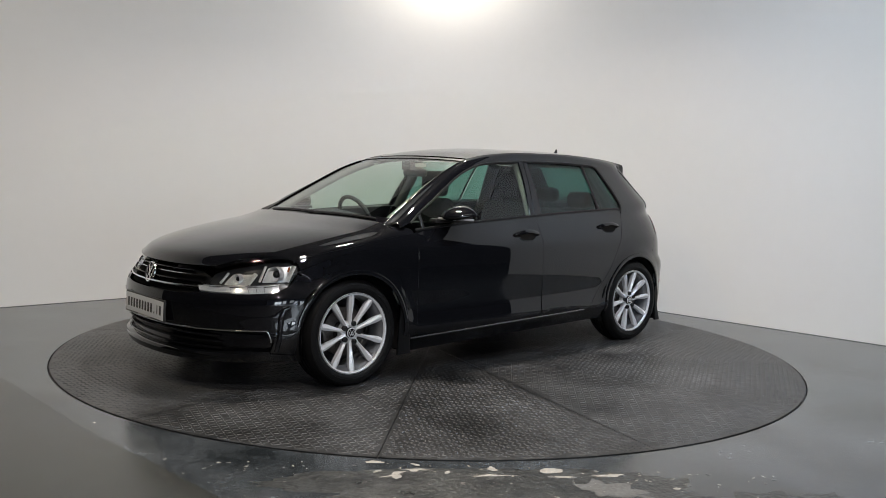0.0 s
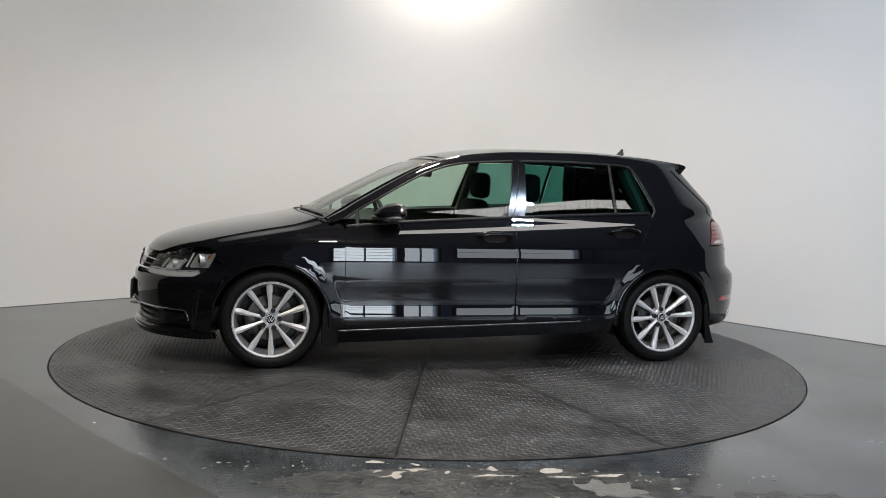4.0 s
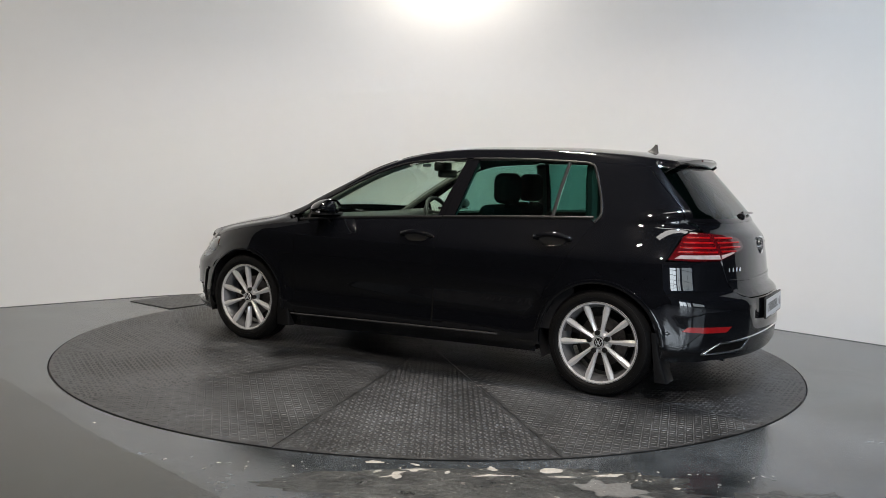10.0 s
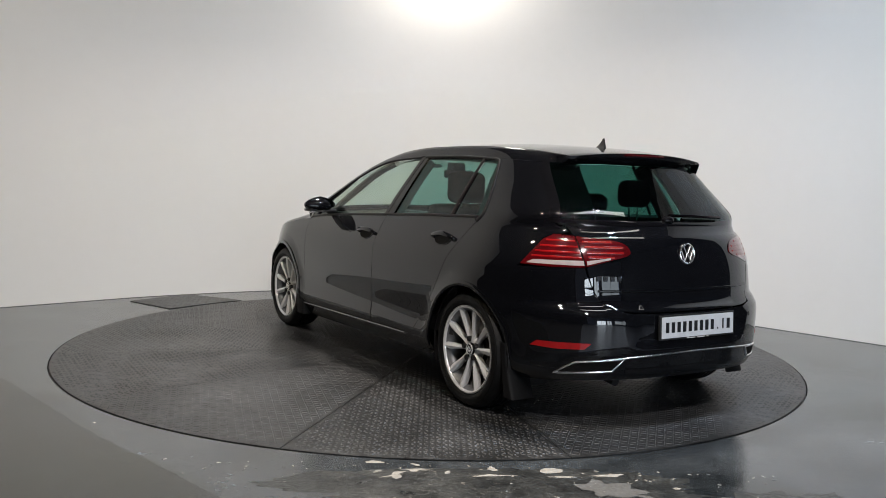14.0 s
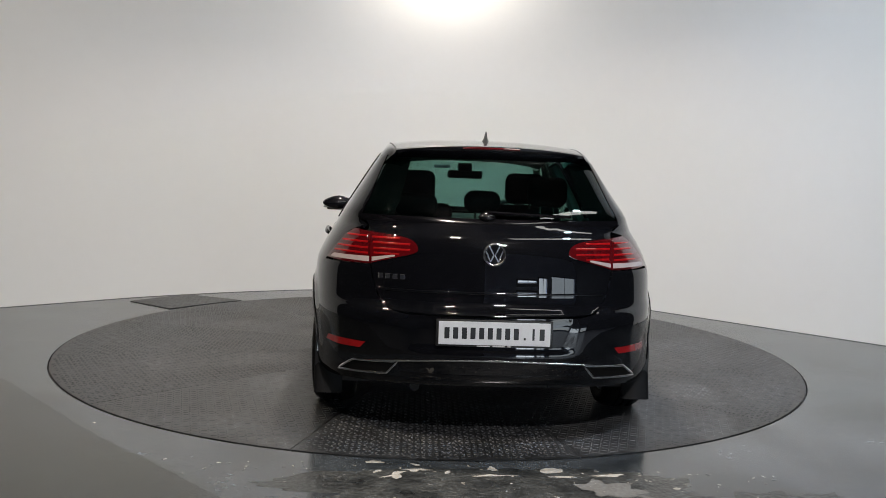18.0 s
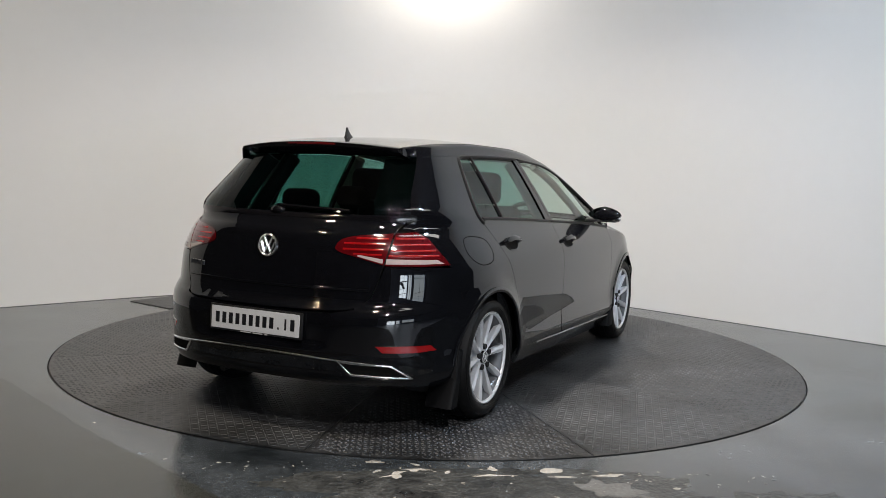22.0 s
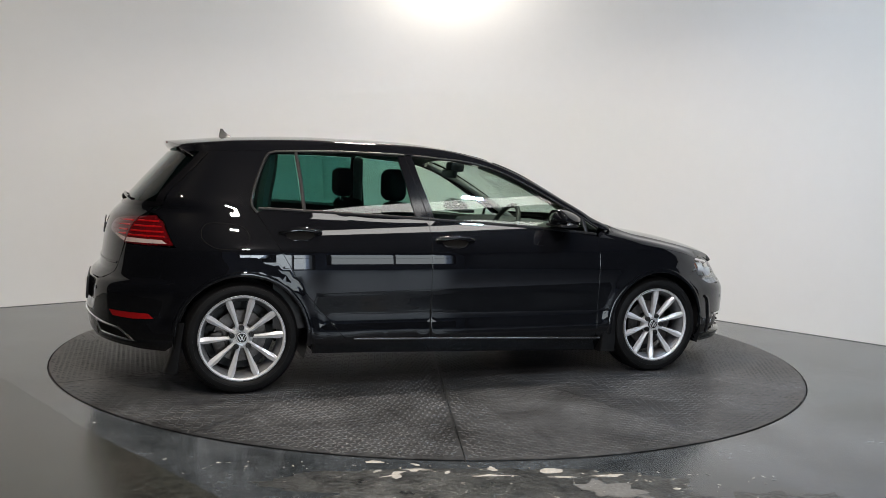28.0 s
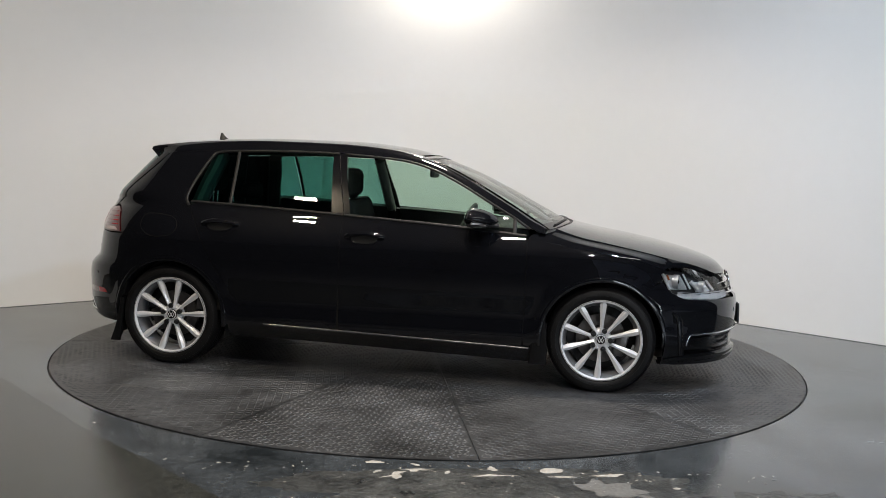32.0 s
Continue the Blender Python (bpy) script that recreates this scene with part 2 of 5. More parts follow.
def link_mesh(name, verts, faces, material, parent=None, label="", normals=None, smooth=True):
    me = bpy.data.meshes.new(name)
    me.from_pydata([tuple(map(float, v)) for v in verts], [], [tuple(map(int, f)) for f in faces])
    me.update()
    if smooth:
        me.shade_smooth()
    if normals is not None:
        me.normals_split_custom_set_from_vertices([tuple(map(float, n)) for n in normals])
    if material:
        me.materials.append(material)
    ob = new(name, me)
    if parent:
        ob.parent = parent
    if label:
        tagged(ob, label)
    return ob


def part(name, bm, material, parent=None, label="", smooth=True, angle=35):
    me = bpy.data.meshes.new(name)
    bmesh.ops.recalc_face_normals(bm, faces=bm.faces)
    bm.to_mesh(me)
    bm.free()
    if smooth:
        me.shade_smooth()
        me.set_sharp_from_angle(angle=radians(angle))
    me.materials.append(material)
    ob = new(name, me)
    if parent:
        ob.parent = parent
    if label:
        tagged(ob, label)
    return ob


def box(bm, x0, x1, y0, y1, z0, z1, bevel=0.0, segments=2):
    r = bmesh.ops.create_cube(bm, size=1, matrix=Matrix.LocRotScale(((x0 + x1) / 2, (y0 + y1) / 2, (z0 + z1) / 2), None, (x1 - x0, y1 - y0, z1 - z0)))
    if bevel:
        es = list({e for v in r["verts"] for e in v.link_edges})
        bmesh.ops.bevel(bm, geom=es, offset=bevel, segments=segments, affect="EDGES", profile=0.5)
    return bm


def slab(x0, x1, y0, y1, z0, z1, bevel=0.0, segments=2):
    return box(bmesh.new(), x0, x1, y0, y1, z0, z1, bevel, segments)


def revolve(profile, n=48, axis="y"):
    """A closed or open profile of (radius, along) turned about an axis."""
    vs, fs = [], []
    k = len(profile)
    for i in range(n):
        a = 2 * math.pi * i / n
        for r, h in profile:
            c, s = r * math.cos(a), r * math.sin(a)
            vs.append((c, h, s) if axis == "y" else (c, s, h))
    for i in range(n):
        j = (i + 1) % n
        for q in range(k - 1):
            fs.append((i * k + q, j * k + q, j * k + q + 1, i * k + q + 1))
    return vs, fs


def bm_from(vs, fs):
    bm = bmesh.new()
    bv = [bm.verts.new(v) for v in vs]
    for f in fs:
        bm.faces.new([bv[i] for i in f])
    return bm


def resample(pts, h, closed=True):
    out = []
    n = len(pts)
    for i in range(n if closed else n - 1):
        a, b = np.array(pts[i], float), np.array(pts[(i + 1) % n], float)
        k = max(1, int(math.ceil(np.linalg.norm(b - a) / h)))
        out += [a + (b - a) * j / k for j in range(k)]
    if not closed:
        out.append(np.array(pts[-1], float))
    return np.array(out)


def inside(poly, pts):
    x, y = pts[:, 0], pts[:, 1]
    c = np.zeros(len(pts), bool)
    n = len(poly)
    for i in range(n):
        (x1, y1), (x2, y2) = poly[i], poly[(i + 1) % n]
        hit = (y1 > y) != (y2 > y)
        c ^= hit & (x < (x2 - x1) * (y - y1) / (y2 - y1 if y2 != y1 else 1e-12) + x1)
    return c


def inset(poly, g):
    """A closed polygon moved inwards by g."""
    p = np.array(poly, float)
    area2 = np.sum(p[:, 0] * np.roll(p[:, 1], -1) - np.roll(p[:, 0], -1) * p[:, 1])
    e = np.roll(p, -1, 0) - p
    e /= np.maximum(np.linalg.norm(e, axis=1), 1e-9)[:, None]
    nrm = np.stack([-e[:, 1], e[:, 0]], 1) * (1 if area2 > 0 else -1)
    m = nrm + np.roll(nrm, 1, 0)
    m /= np.maximum(np.linalg.norm(m, axis=1), 0.35)[:, None]
    return p + m * g


def smooth_path(pts, n=8, closed=False):
    """Catmull-Rom points through pts."""
    p = [np.array(q, float) for q in pts]
    out = []
    k = len(p)
    for i in range(k if closed else k - 1):
        if closed:
            a, b, c, d = p[i - 1], p[i], p[(i + 1) % k], p[(i + 2) % k]
        else:
            b, c = p[i], p[i + 1]
            a, d = (p[i - 1] if i else 2 * b - c), (p[i + 2] if i + 2 < k else 2 * c - b)
        for j in range(n):
            t = j / n
            out.append(0.5 * (2 * b + (c - a) * t + (2 * a - 5 * b + 4 * c - d) * t * t + (3 * b - a - 3 * c + d) * t ** 3))
    if not closed:
        out.append(p[-1])
    return out


def surf_normals(surf, ab, flip):
    flip = surf in (side, rear)
    e = 2e-3
    pa = surf(ab + [e, 0]) - surf(ab - [e, 0])
    pb = surf(ab + [0, e]) - surf(ab - [0, e])
    n = np.cross(pa, pb)
    n /= np.maximum(np.linalg.norm(n, axis=1), 1e-9)[:, None]
    return -n if flip else n


def panel(name, outline, surf, material, parent, label="", h=0.035, gap=0.0, rim=0.014, flip=False, off=0.0, mirror=1, hscale=(1, 1)):
    """A sheet cut to an outline in the two arguments of a surface, with its edges turned in. hscale: metres for each argument."""
    sc = np.array(hscale, float)
    poly = np.array(outline, float) * sc
    if gap:
        poly = inset(poly, gap)
    ring = resample(poly, h)
    lo, hi = ring.min(0), ring.max(0)
    gx = np.arange(lo[0] + h * 0.5, hi[0], h)
    gy = np.arange(lo[1] + h * 0.5, hi[1], h)
    grid = np.array([(x + (h / 2 if j % 2 else 0), y) for j, y in enumerate(gy) for x in gx]) if len(gx) and len(gy) else np.zeros((0, 2))
    if len(grid):
        grid = grid[inside(ring, grid)]
        if len(grid):
            d = np.min(np.linalg.norm(grid[:, None] - ring[None], axis=2), axis=1)
            grid = grid[d > h * 0.45]
    pts = np.concatenate([ring, grid]) if len(grid) else ring
    n = len(ring)
    from_2d = delaunay_2d_cdt([Vector(p) for p in pts], [(i, (i + 1) % n) for i in range(n)], [], 1, 1e-6)
    v2 = np.array([tuple(v) for v in from_2d[0]])
    faces = [tuple(f) for f in from_2d[2]]
    ab = v2 / sc
    xyz = surf(ab)
    nor = surf_normals(surf, ab, flip)
    xyz = xyz + nor * off
    # turned-in edge
    count = collections.Counter()
    way = {}
    for f in faces:
        for i in range(len(f)):
            a, b = f[i], f[(i + 1) % len(f)]
            count[frozenset((a, b))] += 1
            way[frozenset((a, b))] = (a, b)
    verts, norms = list(xyz), list(nor)
    if rim:
        dup = {}

        def low(i, depth):
            if (i, depth) not in dup:
                dup[(i, depth)] = len(verts)
                verts.append(xyz[i] - nor[i] * depth)
                norms.append(nor[i])
            return dup[(i, depth)]
        for k, c in count.items():
            if c == 1:
                a, b = way[k]
                faces.append((b, a, low(a, rim), low(b, rim)))
    verts = np.array(verts)
    f0 = faces[0]
    fn = np.cross(verts[f0[1]] - verts[f0[0]], verts[f0[2]] - verts[f0[0]])
    if np.dot(fn, norms[f0[0]]) < 0:
        faces = [tuple(reversed(f)) for f in faces]
    norms = np.array(norms)
    if mirror < 0:
        verts, norms = verts * [1, -1, 1], norms * [1, -1, 1]
        faces = [tuple(reversed(f)) for f in faces]
    return link_mesh(name, verts, faces, material, parent, label, norms)


def sweep(name, pts, nrm, width, height, material, parent, label="", closed=False, mirror=1, sink=0.003, round_top=True):
    """A raised strip of a given width and height along points on a surface."""
    p, n = np.array(pts, float), np.array(nrm, float)
    if closed:
        t = np.roll(p, -1, 0) - np.roll(p, 1, 0)
    else:
        t = np.gradient(p, axis=0)
    t /= np.maximum(np.linalg.norm(t, axis=1), 1e-9)[:, None]
    b = np.cross(n, t)
    b /= np.maximum(np.linalg.norm(b, axis=1), 1e-9)[:, None]
    w = np.broadcast_to(np.asarray(width, float), (len(p),))[:, None] / 2
    if round_top:
        prof = [(-1, -sink), (-1, height * 0.55), (-0.6, height * 0.95), (0.6, height * 0.95), (1, height * 0.55), (1, -sink)]
    else:
        prof = [(-1, -sink), (-1, height), (1, height), (1, -sink)]
    k = len(prof)
    vs = np.stack([p + b * w * u + n * v for u, v in prof], 1).reshape(-1, 3)
    fs = []
    m = len(p)
    for i in range(m if closed else m - 1):
        j = (i + 1) % m
        for q in range(k - 1):
            fs.append((i * k + q, j * k + q, j * k + q + 1, i * k + q + 1))
    if not closed:
        fs.append(tuple(range(k - 1, -1, -1)))
        fs.append(tuple((m - 1) * k + q for q in range(k)))
    if mirror < 0:
        vs = vs * [1, -1, 1]
    return part(name, bm_from(vs, fs), material, parent, label, angle=50)


def on(surf, ab, flip=False, off=0.0):
    ab = np.array(ab, float)
    n = surf_normals(surf, ab, flip)
    return surf(ab) + n * off, n


def loft(name, rows, material, parent, label="", mirror=1):
    """A skin over rows of equally many points."""
    r = np.array(rows, float)
    if mirror < 0:
        r = r * [1, -1, 1]
    k = r.shape[1]
    fs = [(i * k + j, (i + 1) * k + j, (i + 1) * k + j + 1, i * k + j + 1) for i in range(len(r) - 1) for j in range(k - 1)]
    return part(name, bm_from(r.reshape(-1, 3), fs), material, parent, label, angle=60)


def tube(pts, radius, n=8, closed=False):
    p = np.array(pts, float)
    t = np.roll(p, -1, 0) - np.roll(p, 1, 0) if closed else np.gradient(p, axis=0)
    t /= np.maximum(np.linalg.norm(t, axis=1), 1e-9)[:, None]
    ref = np.array((0.0, 0.0, 1.0)) if abs(t[0][2]) < 0.9 else np.array((1.0, 0, 0))
    vs = []
    for q, d in zip(p, t):
        a = np.cross(ref, d)
        a = a / max(np.linalg.norm(a), 1e-9)
        b = np.cross(d, a)
        vs += [q + radius * (math.cos(2 * math.pi * i / n) * a + math.sin(2 * math.pi * i / n) * b) for i in range(n)]
    m = len(p)
    fs = [(i * n + q, i * n + (q + 1) % n, ((i + 1) % m) * n + (q + 1) % n, ((i + 1) % m) * n + q) for i in range(m if closed else m - 1) for q in range(n)]
    if not closed:
        fs += [tuple(range(n - 1, -1, -1)), tuple((m - 1) * n + q for q in range(n))]
    return bm_from(vs, fs)


# ---- the car's body surface: x forward, y to its left, z up ----
def eased(table, sigma):
    """A table's curve with its bends rounded over a width sigma."""
    f = spline(table)
    steps = [(k / 4, math.exp(-(k / 4) ** 2 / 2)) for k in range(-10, 11)]
    total = sum(w for _, w in steps)
    v = np.arange(table[0][0], table[-1][0] + 1e-9, 0.008)
    return spline([tuple(q) for q in np.stack([v, sum(w * f(v + sigma * k) for k, w in steps) / total], 1)])


# half width by height: a crease under the handles, side glass that leans in more towards the roof
HALF = eased([(0.10, 0.79), (0.19, 0.848), (0.235, 0.874), (0.275, 0.894), (0.300, 0.9000), (0.32, 0.8995), (0.35, 0.8968), (0.38, 0.8938), (0.405, 0.8915), (0.42, 0.8910), (0.46, 0.8922), (0.50, 0.8945), (0.56, 0.8982), (0.61, 0.8990), (0.66, 0.8988), (0.71, 0.8973), (0.75, 0.8948),
              (0.775, 0.8925), (0.79, 0.8888), (0.80, 0.8848), (0.82, 0.8761), (0.84, 0.8667), (0.86, 0.8567), (0.88, 0.8460), (0.90, 0.8348), (0.92, 0.8232), (0.94, 0.8112)] + [(0.96 + q, 0.799 - 0.50 * q - 0.245 * q * q) for q in (0, 0.03, 0.07, 0.12, 0.17, 0.22, 0.27, 0.32, 0.37, 0.42, 0.46)], 0.005)
NOSE = eased([(0.1, 2.11), (0.17, 2.160), (0.205, 2.177), (0.235, 2.175), (0.28, 2.165), (0.36, 2.183), (0.45, 2.192), (0.53, 2.184), (0.575, 2.162), (0.62, 2.137), (0.66, 2.105), (0.75, 2.0), (0.9, 1.73), (1.42, 1.2)], 0.006)
TAIL = spline([(0.1, -1.982), (0.2, -2.042), (0.27, -2.097), (0.33, -2.112), (0.42, -2.127), (0.52, -2.129), (0.575, -2.12), (0.605, -2.097), (0.635, -2.057), (0.7, -2.044), (0.8, -2.03), (0.88, -2.015), (0.94, -1.992), (0.985, -1.947), (1.1, -1.85), (1.2, -1.762), (1.3, -1.672), (1.42, -1.572)])
XF, XR = 1.10, -1.15


def sstep(v):
    v = np.clip(v, 0, 1)
    return v * v * (3 - 2 * v)


def rear_exp(z):
    k = sstep((np.asarray(z, float) - 0.97) / 0.10)
    return 3.4 + 1.6 * k, 2.4 + 0.6 * k


def nose_exp(z):
    """The bumper's corners are fuller than the lamps above."""
    return 2.7 + 0.9 * sstep((0.62 - np.asarray(z, float)) / 0.12)


def flare(x, z):
    """The wheel arches stand a little proud; the cabin narrows towards the tail."""
    out = -0.022 * sstep((z - 0.95) / 0.25) * np.clip((-x - 0.6) / 1.0, 0, 1) ** 2
    for cx in (1.316, -1.316):
        r = np.hypot(x - cx, z - 0.30)
        out = out + 0.011 * sstep((0.445 - r) / 0.085) * sstep((z - 0.20) / 0.20)
    return out


def side(ab):
    """The flank at (x, z)."""
    ab = np.asarray(ab, float)
    x, z = ab[:, 0], ab[:, 1]
    w = HALF(z) + flare(x, z)
    w = w - 0.010 * (np.abs(x) / 1.3) ** 2 * (np.abs(x) < 3)
    uf = np.clip((x - XF) / (NOSE(z) - XF), 0, 0.9995)
    ur = np.clip((x - XR) / (TAIL(z) - XR), 0, 0.9995)
    en, em = rear_exp(z)
    y = w * (1 - uf ** nose_exp(z)) ** (1 / 2.2) * (1 - ur ** en) ** (1 / em)
    return np.stack([x, y, z], 1)


def front(ab):
    """The nose at (q, z); q runs from -1 at the right flank over 0 in the middle to 1 at the left."""
    ab = np.asarray(ab, float)
    q, z = ab[:, 0], ab[:, 1]
    a = np.clip(np.abs(q), 0, 1) * math.pi / 2
    s, c = np.maximum(np.sin(a), 1e-9), np.maximum(np.cos(a), 1e-9)
    x = XF + (NOSE(z) - XF) * c ** (2 / nose_exp(z))
    w = HALF(z) + flare(x, z) - 0.010 * (np.abs(x) / 1.3) ** 2
    y = w * s ** (2 / 2.2) * np.sign(q)
    return np.stack([x, y, z], 1)


def rear(ab):
    ab = np.asarray(ab, float)
    q, z = ab[:, 0], ab[:, 1]
    a = np.clip(np.abs(q), 0, 1) * math.pi / 2
    s, c = np.maximum(np.sin(a), 1e-9), np.maximum(np.cos(a), 1e-9)
    en, em = rear_exp(z)
    x = XR + (TAIL(z) - XR) * c ** (2 / en)
    w = HALF(z) + flare(x, z) - 0.010 * (np.abs(x) / 1.3) ** 2
    y = w * s ** (2 / em) * np.sign(q)
    # number plate niche and the fold under the tail lamps
    niche = sstep((0.44 - np.abs(y) + (z - 0.5) * 0.3) / 0.12) * sstep((z - 0.41) / 0.05) * sstep((0.605 - z) / 0.04)
    x = x + 0.016 * niche
    return np.stack([x, y, z], 1)


def q_of(surf, z, y=None, x=None):
    """The argument q at which the nose or tail has that y or x."""
    lo, hi = 0.0, 1.0
    for _ in range(40):
        m = (lo + hi) / 2
        p = surf([[m, z]])[0]
        go = p[1] < y if y is not None else abs(p[0]) > abs(x)
        lo, hi = (m, hi) if go else (lo, m)
    return (lo + hi) / 2


def crowned(centre, edge, power=2.2, xpower=2.0):
    """A surface between a centre curve (x, z) and an edge curve (x, y, z), both over s in 0..1; arguments (s, t), t in -1..1."""
    fc, fe = spline(centre), spline(edge)

    def f(ab):
        ab = np.asarray(ab, float)
        s, t = np.clip(ab[:, 0], 0, 1), ab[:, 1]
        c, e = fc(s), fe(s)
        a = np.abs(t)
        kx, kz = a ** xpower, a ** power
        return np.stack([c[:, 0] + (e[:, 0] - c[:, 0]) * kx, e[:, 1] * t, c[:, 1] + (e[:, 2] - c[:, 1]) * kz], 1)
    return f


screen = crowned([(0, 1.105, 0.945), (0.25, 0.895, 1.055), (0.5, 0.675, 1.168), (0.75, 0.45, 1.270), (1, 0.225, 1.352)],
                 [(0, 0.985, 0.705, 0.925), (0.25, 0.790, 0.662, 1.043), (0.5, 0.592, 0.622, 1.156), (0.75, 0.385, 0.585, 1.262), (1, 0.185, 0.540, 1.336)], 2.0)
roof = crowned([(0, 0.225, 1.352), (0.12, 0.03, 1.398), (0.3, -0.32, 1.430), (0.55, -0.82, 1.435), (0.8, -1.30, 1.416), (1, -1.63, 1.383)],
               [(0, 0.185, 0.540, 1.336), (0.12, 0.0, 0.532, 1.370), (0.3, -0.34, 0.530, 1.397), (0.55, -0.82, 0.522, 1.403), (0.8, -1.28, 0.500, 1.386), (1, -1.585, 0.475, 1.356)], 2.4)
hood = crowned([(0, 1.125, 0.947), (0.2, 1.33, 0.906), (0.4, 1.53, 0.874), (0.6, 1.74, 0.834), (0.8, 1.94, 0.782), (0.92, 2.05, 0.738), (1, 2.108, 0.680)],
               [(0, 1.03, 0.715, 0.932), (0.2, 1.17, 0.729, 0.889), (0.4, 1.33, 0.730, 0.859), (0.6, 1.51, 0.722, 0.823), (0.8, 1.72, 0.690, 0.776), (0.92, 1.87, 0.612, 0.738), (1, 1.99, 0.505, 0.690)], 4.0, 2.2)

# ---- the car ----
def build_car():
    car = tagged(new("car"), "shiny black five-door hatchback with silver ten-spoke wheels on the turntable", "car")
    HUBX, HUBY, HUBZ, RT = 1.316, 0.842, 0.306, 0.313
    ARCH = 0.352

    def arch(cx, a0, a1, r=ARCH, n=26):
        return [(cx + r * math.cos(radians(a0 + (a1 - a0) * i / n)), 0.300 + r * math.sin(radians(a0 + (a1 - a0) * i / n))) for i in range(n + 1)]

    belt = spline([(-1.26, 1.006), (-0.8, 0.988), (-0.2, 0.957), (0.43, 0.920), (0.9, 0.880)])
    sillz = spline([(-1.2, 0.288), (-0.7, 0.276), (0.1, 0.252), (0.95, 0.222)])      # under the doors
    # the line of the window tops, running on into the pillars
    top_pts = smooth_path([(0.965, 0.905), (0.88, 0.935), (0.79, 0.992), (0.644, 1.072), (0.46, 1.175), (0.28, 1.258), (0.09, 1.310), (-0.17, 1.332), (-0.36, 1.342),
                           (-0.7, 1.346), (-1.0, 1.338), (-1.25, 1.328), (-1.45, 1.318), (-1.575, 1.31)], 6)
    shoulder = smooth_path([(0.875, 0.872), (1.0, 0.858), (1.2, 0.826), (1.4, 0.793), (1.55, 0.762), (1.645, 0.735)], 5)
    rear_door_edge = smooth_path([(-0.70, 0.284), (-0.757, 0.300), (-0.86, 0.42), (-0.985, 0.565), (-1.09, 0.742), (-1.165, 0.87), (-1.235, 0.985)], 5)
    front_door_edge = smooth_path([(0.862, 0.255), (0.866, 0.45), (0.868, 0.65), (0.868, 0.80), (0.868, 0.874)], 4)
    seam_rear = [(-1.527, 0.585), (-1.565, 0.69), (-1.605, 0.80)]

    for m in (1, -1):
        # front wing
        wing = [(0.925, 0.24)] + [(0.869, 0.255)] + front_door_edge[1:] + shoulder + [(1.648, 0.716), (1.640, 0.690), (1.652, 0.668), (1.60, 0.64)]
        wing += [p for p in arch(HUBX, 46, 188, ARCH)]
        panel("front_wing", wing, side, M_PAINT, car, gap=0.0016, mirror=m, flip=True)
        # doors
        fd = [(0.868, 0.876)] + front_door_edge[::-1] + [(x, float(sillz(x)) + 0.022) for x in np.linspace(0.84, -0.236, 14)] + [(-0.243, 0.6), (-0.243, float(belt(-0.243)))] + [(x, float(belt(x))) for x in np.linspace(-0.16, 0.80, 14)]
        door_f = panel("front_door", fd, side, M_PAINT, car, gap=0.0018, mirror=m, flip=True)
        rd = [(-0.243, float(belt(-0.243))), (-0.243, 0.6)] + [(x, float(sillz(x)) + 0.022) for x in np.linspace(-0.25, -0.69, 8)] + rear_door_edge[1:] + [(x, float(belt(x))) for x in np.linspace(-1.20, -0.30, 14)]
        door_r = panel("rear_door", rd, side, M_PAINT, car, gap=0.0018, mirror=m, flip=True)
        # rear quarter with the wide rear pillar
        qwin_edge = smooth_path([(-1.235, 0.985), (-1.262, 1.03), (-1.245, 1.11), (-1.20, 1.22), (-1.158, 1.30), (-1.12, 1.334)], 5)
        qu = [(-0.93, 0.276)] + [(-0.76, 0.276)] + rear_door_edge[1:] + qwin_edge[1:] + [tuple(p) for p in top_pts if p[0] < -1.13]
        hatch_side = [(float(rear([[q_of(rear, z, y=yy), z]])[0][0]), z) for yy, z in ((0.548, 1.29), (0.566, 1.25), (0.600, 1.18), (0.632, 1.09), (0.655, 1.015))] + [(-1.79, 0.975), (-1.752, 0.962), (-1.722, 0.934), (-1.697, 0.86), (-1.672, 0.806)]
        qu += hatch_side + seam_rear[::-1][1:]
        qu += arch(-HUBX, 126, -8)
        quarter = panel("rear_quarter", qu, side, M_PAINT, car, gap=0.0014, mirror=m, flip=True)
        # fuel flap on the right flank
        if m < 0:
            fl = smooth_path([(-1.50, 0.925), (-1.33, 0.915), (-1.285, 0.86), (-1.32, 0.805), (-1.45, 0.795), (-1.53, 0.85)], 6, True)
            p, n = on(side, fl, True, 0.0002)
            sweep("fuel_flap_seam", p, n, 0.0045, 0.0004, M_PIT, quarter, closed=True, mirror=m)
        # sill with its bright line
        sl = [(x, float(sillz(x)) + 0.018) for x in np.linspace(0.93, -0.93, 24)] + [(x, float(sillz(x)) - 0.075) for x in np.linspace(-0.93, 0.93, 24)]
        panel("sill", sl, side, M_PAINT, car, gap=0.001, mirror=m, flip=True, rim=0.03)
        p, n = on(side, [(x, float(sillz(x)) + 0.014) for x in np.linspace(0.90, -0.70, 30)], True, 0.002)
        sweep("sill_strip", p, n, 0.013, 0.006, M_SATIN, car, "glossy black sill strip with a bright edge", mirror=m)
        # arch lips
        for cx, a0, a1 in ((HUBX, 186, 12), (-HUBX, 176, -6)):
            pts = arch(cx, a0, a1, ARCH + 0.010)
            pts = [q for q in pts if q[1] > 0.22]
            p, n = on(side, pts, True)
            sweep("arch_lip", p, n, 0.026, 0.006, M_PAINT, car, mirror=m)
        # roof rail and front pillar, between the window tops and the roof edge
        ea, na = on(side, top_pts, True)
        s1 = np.linspace(0, 1, 26)
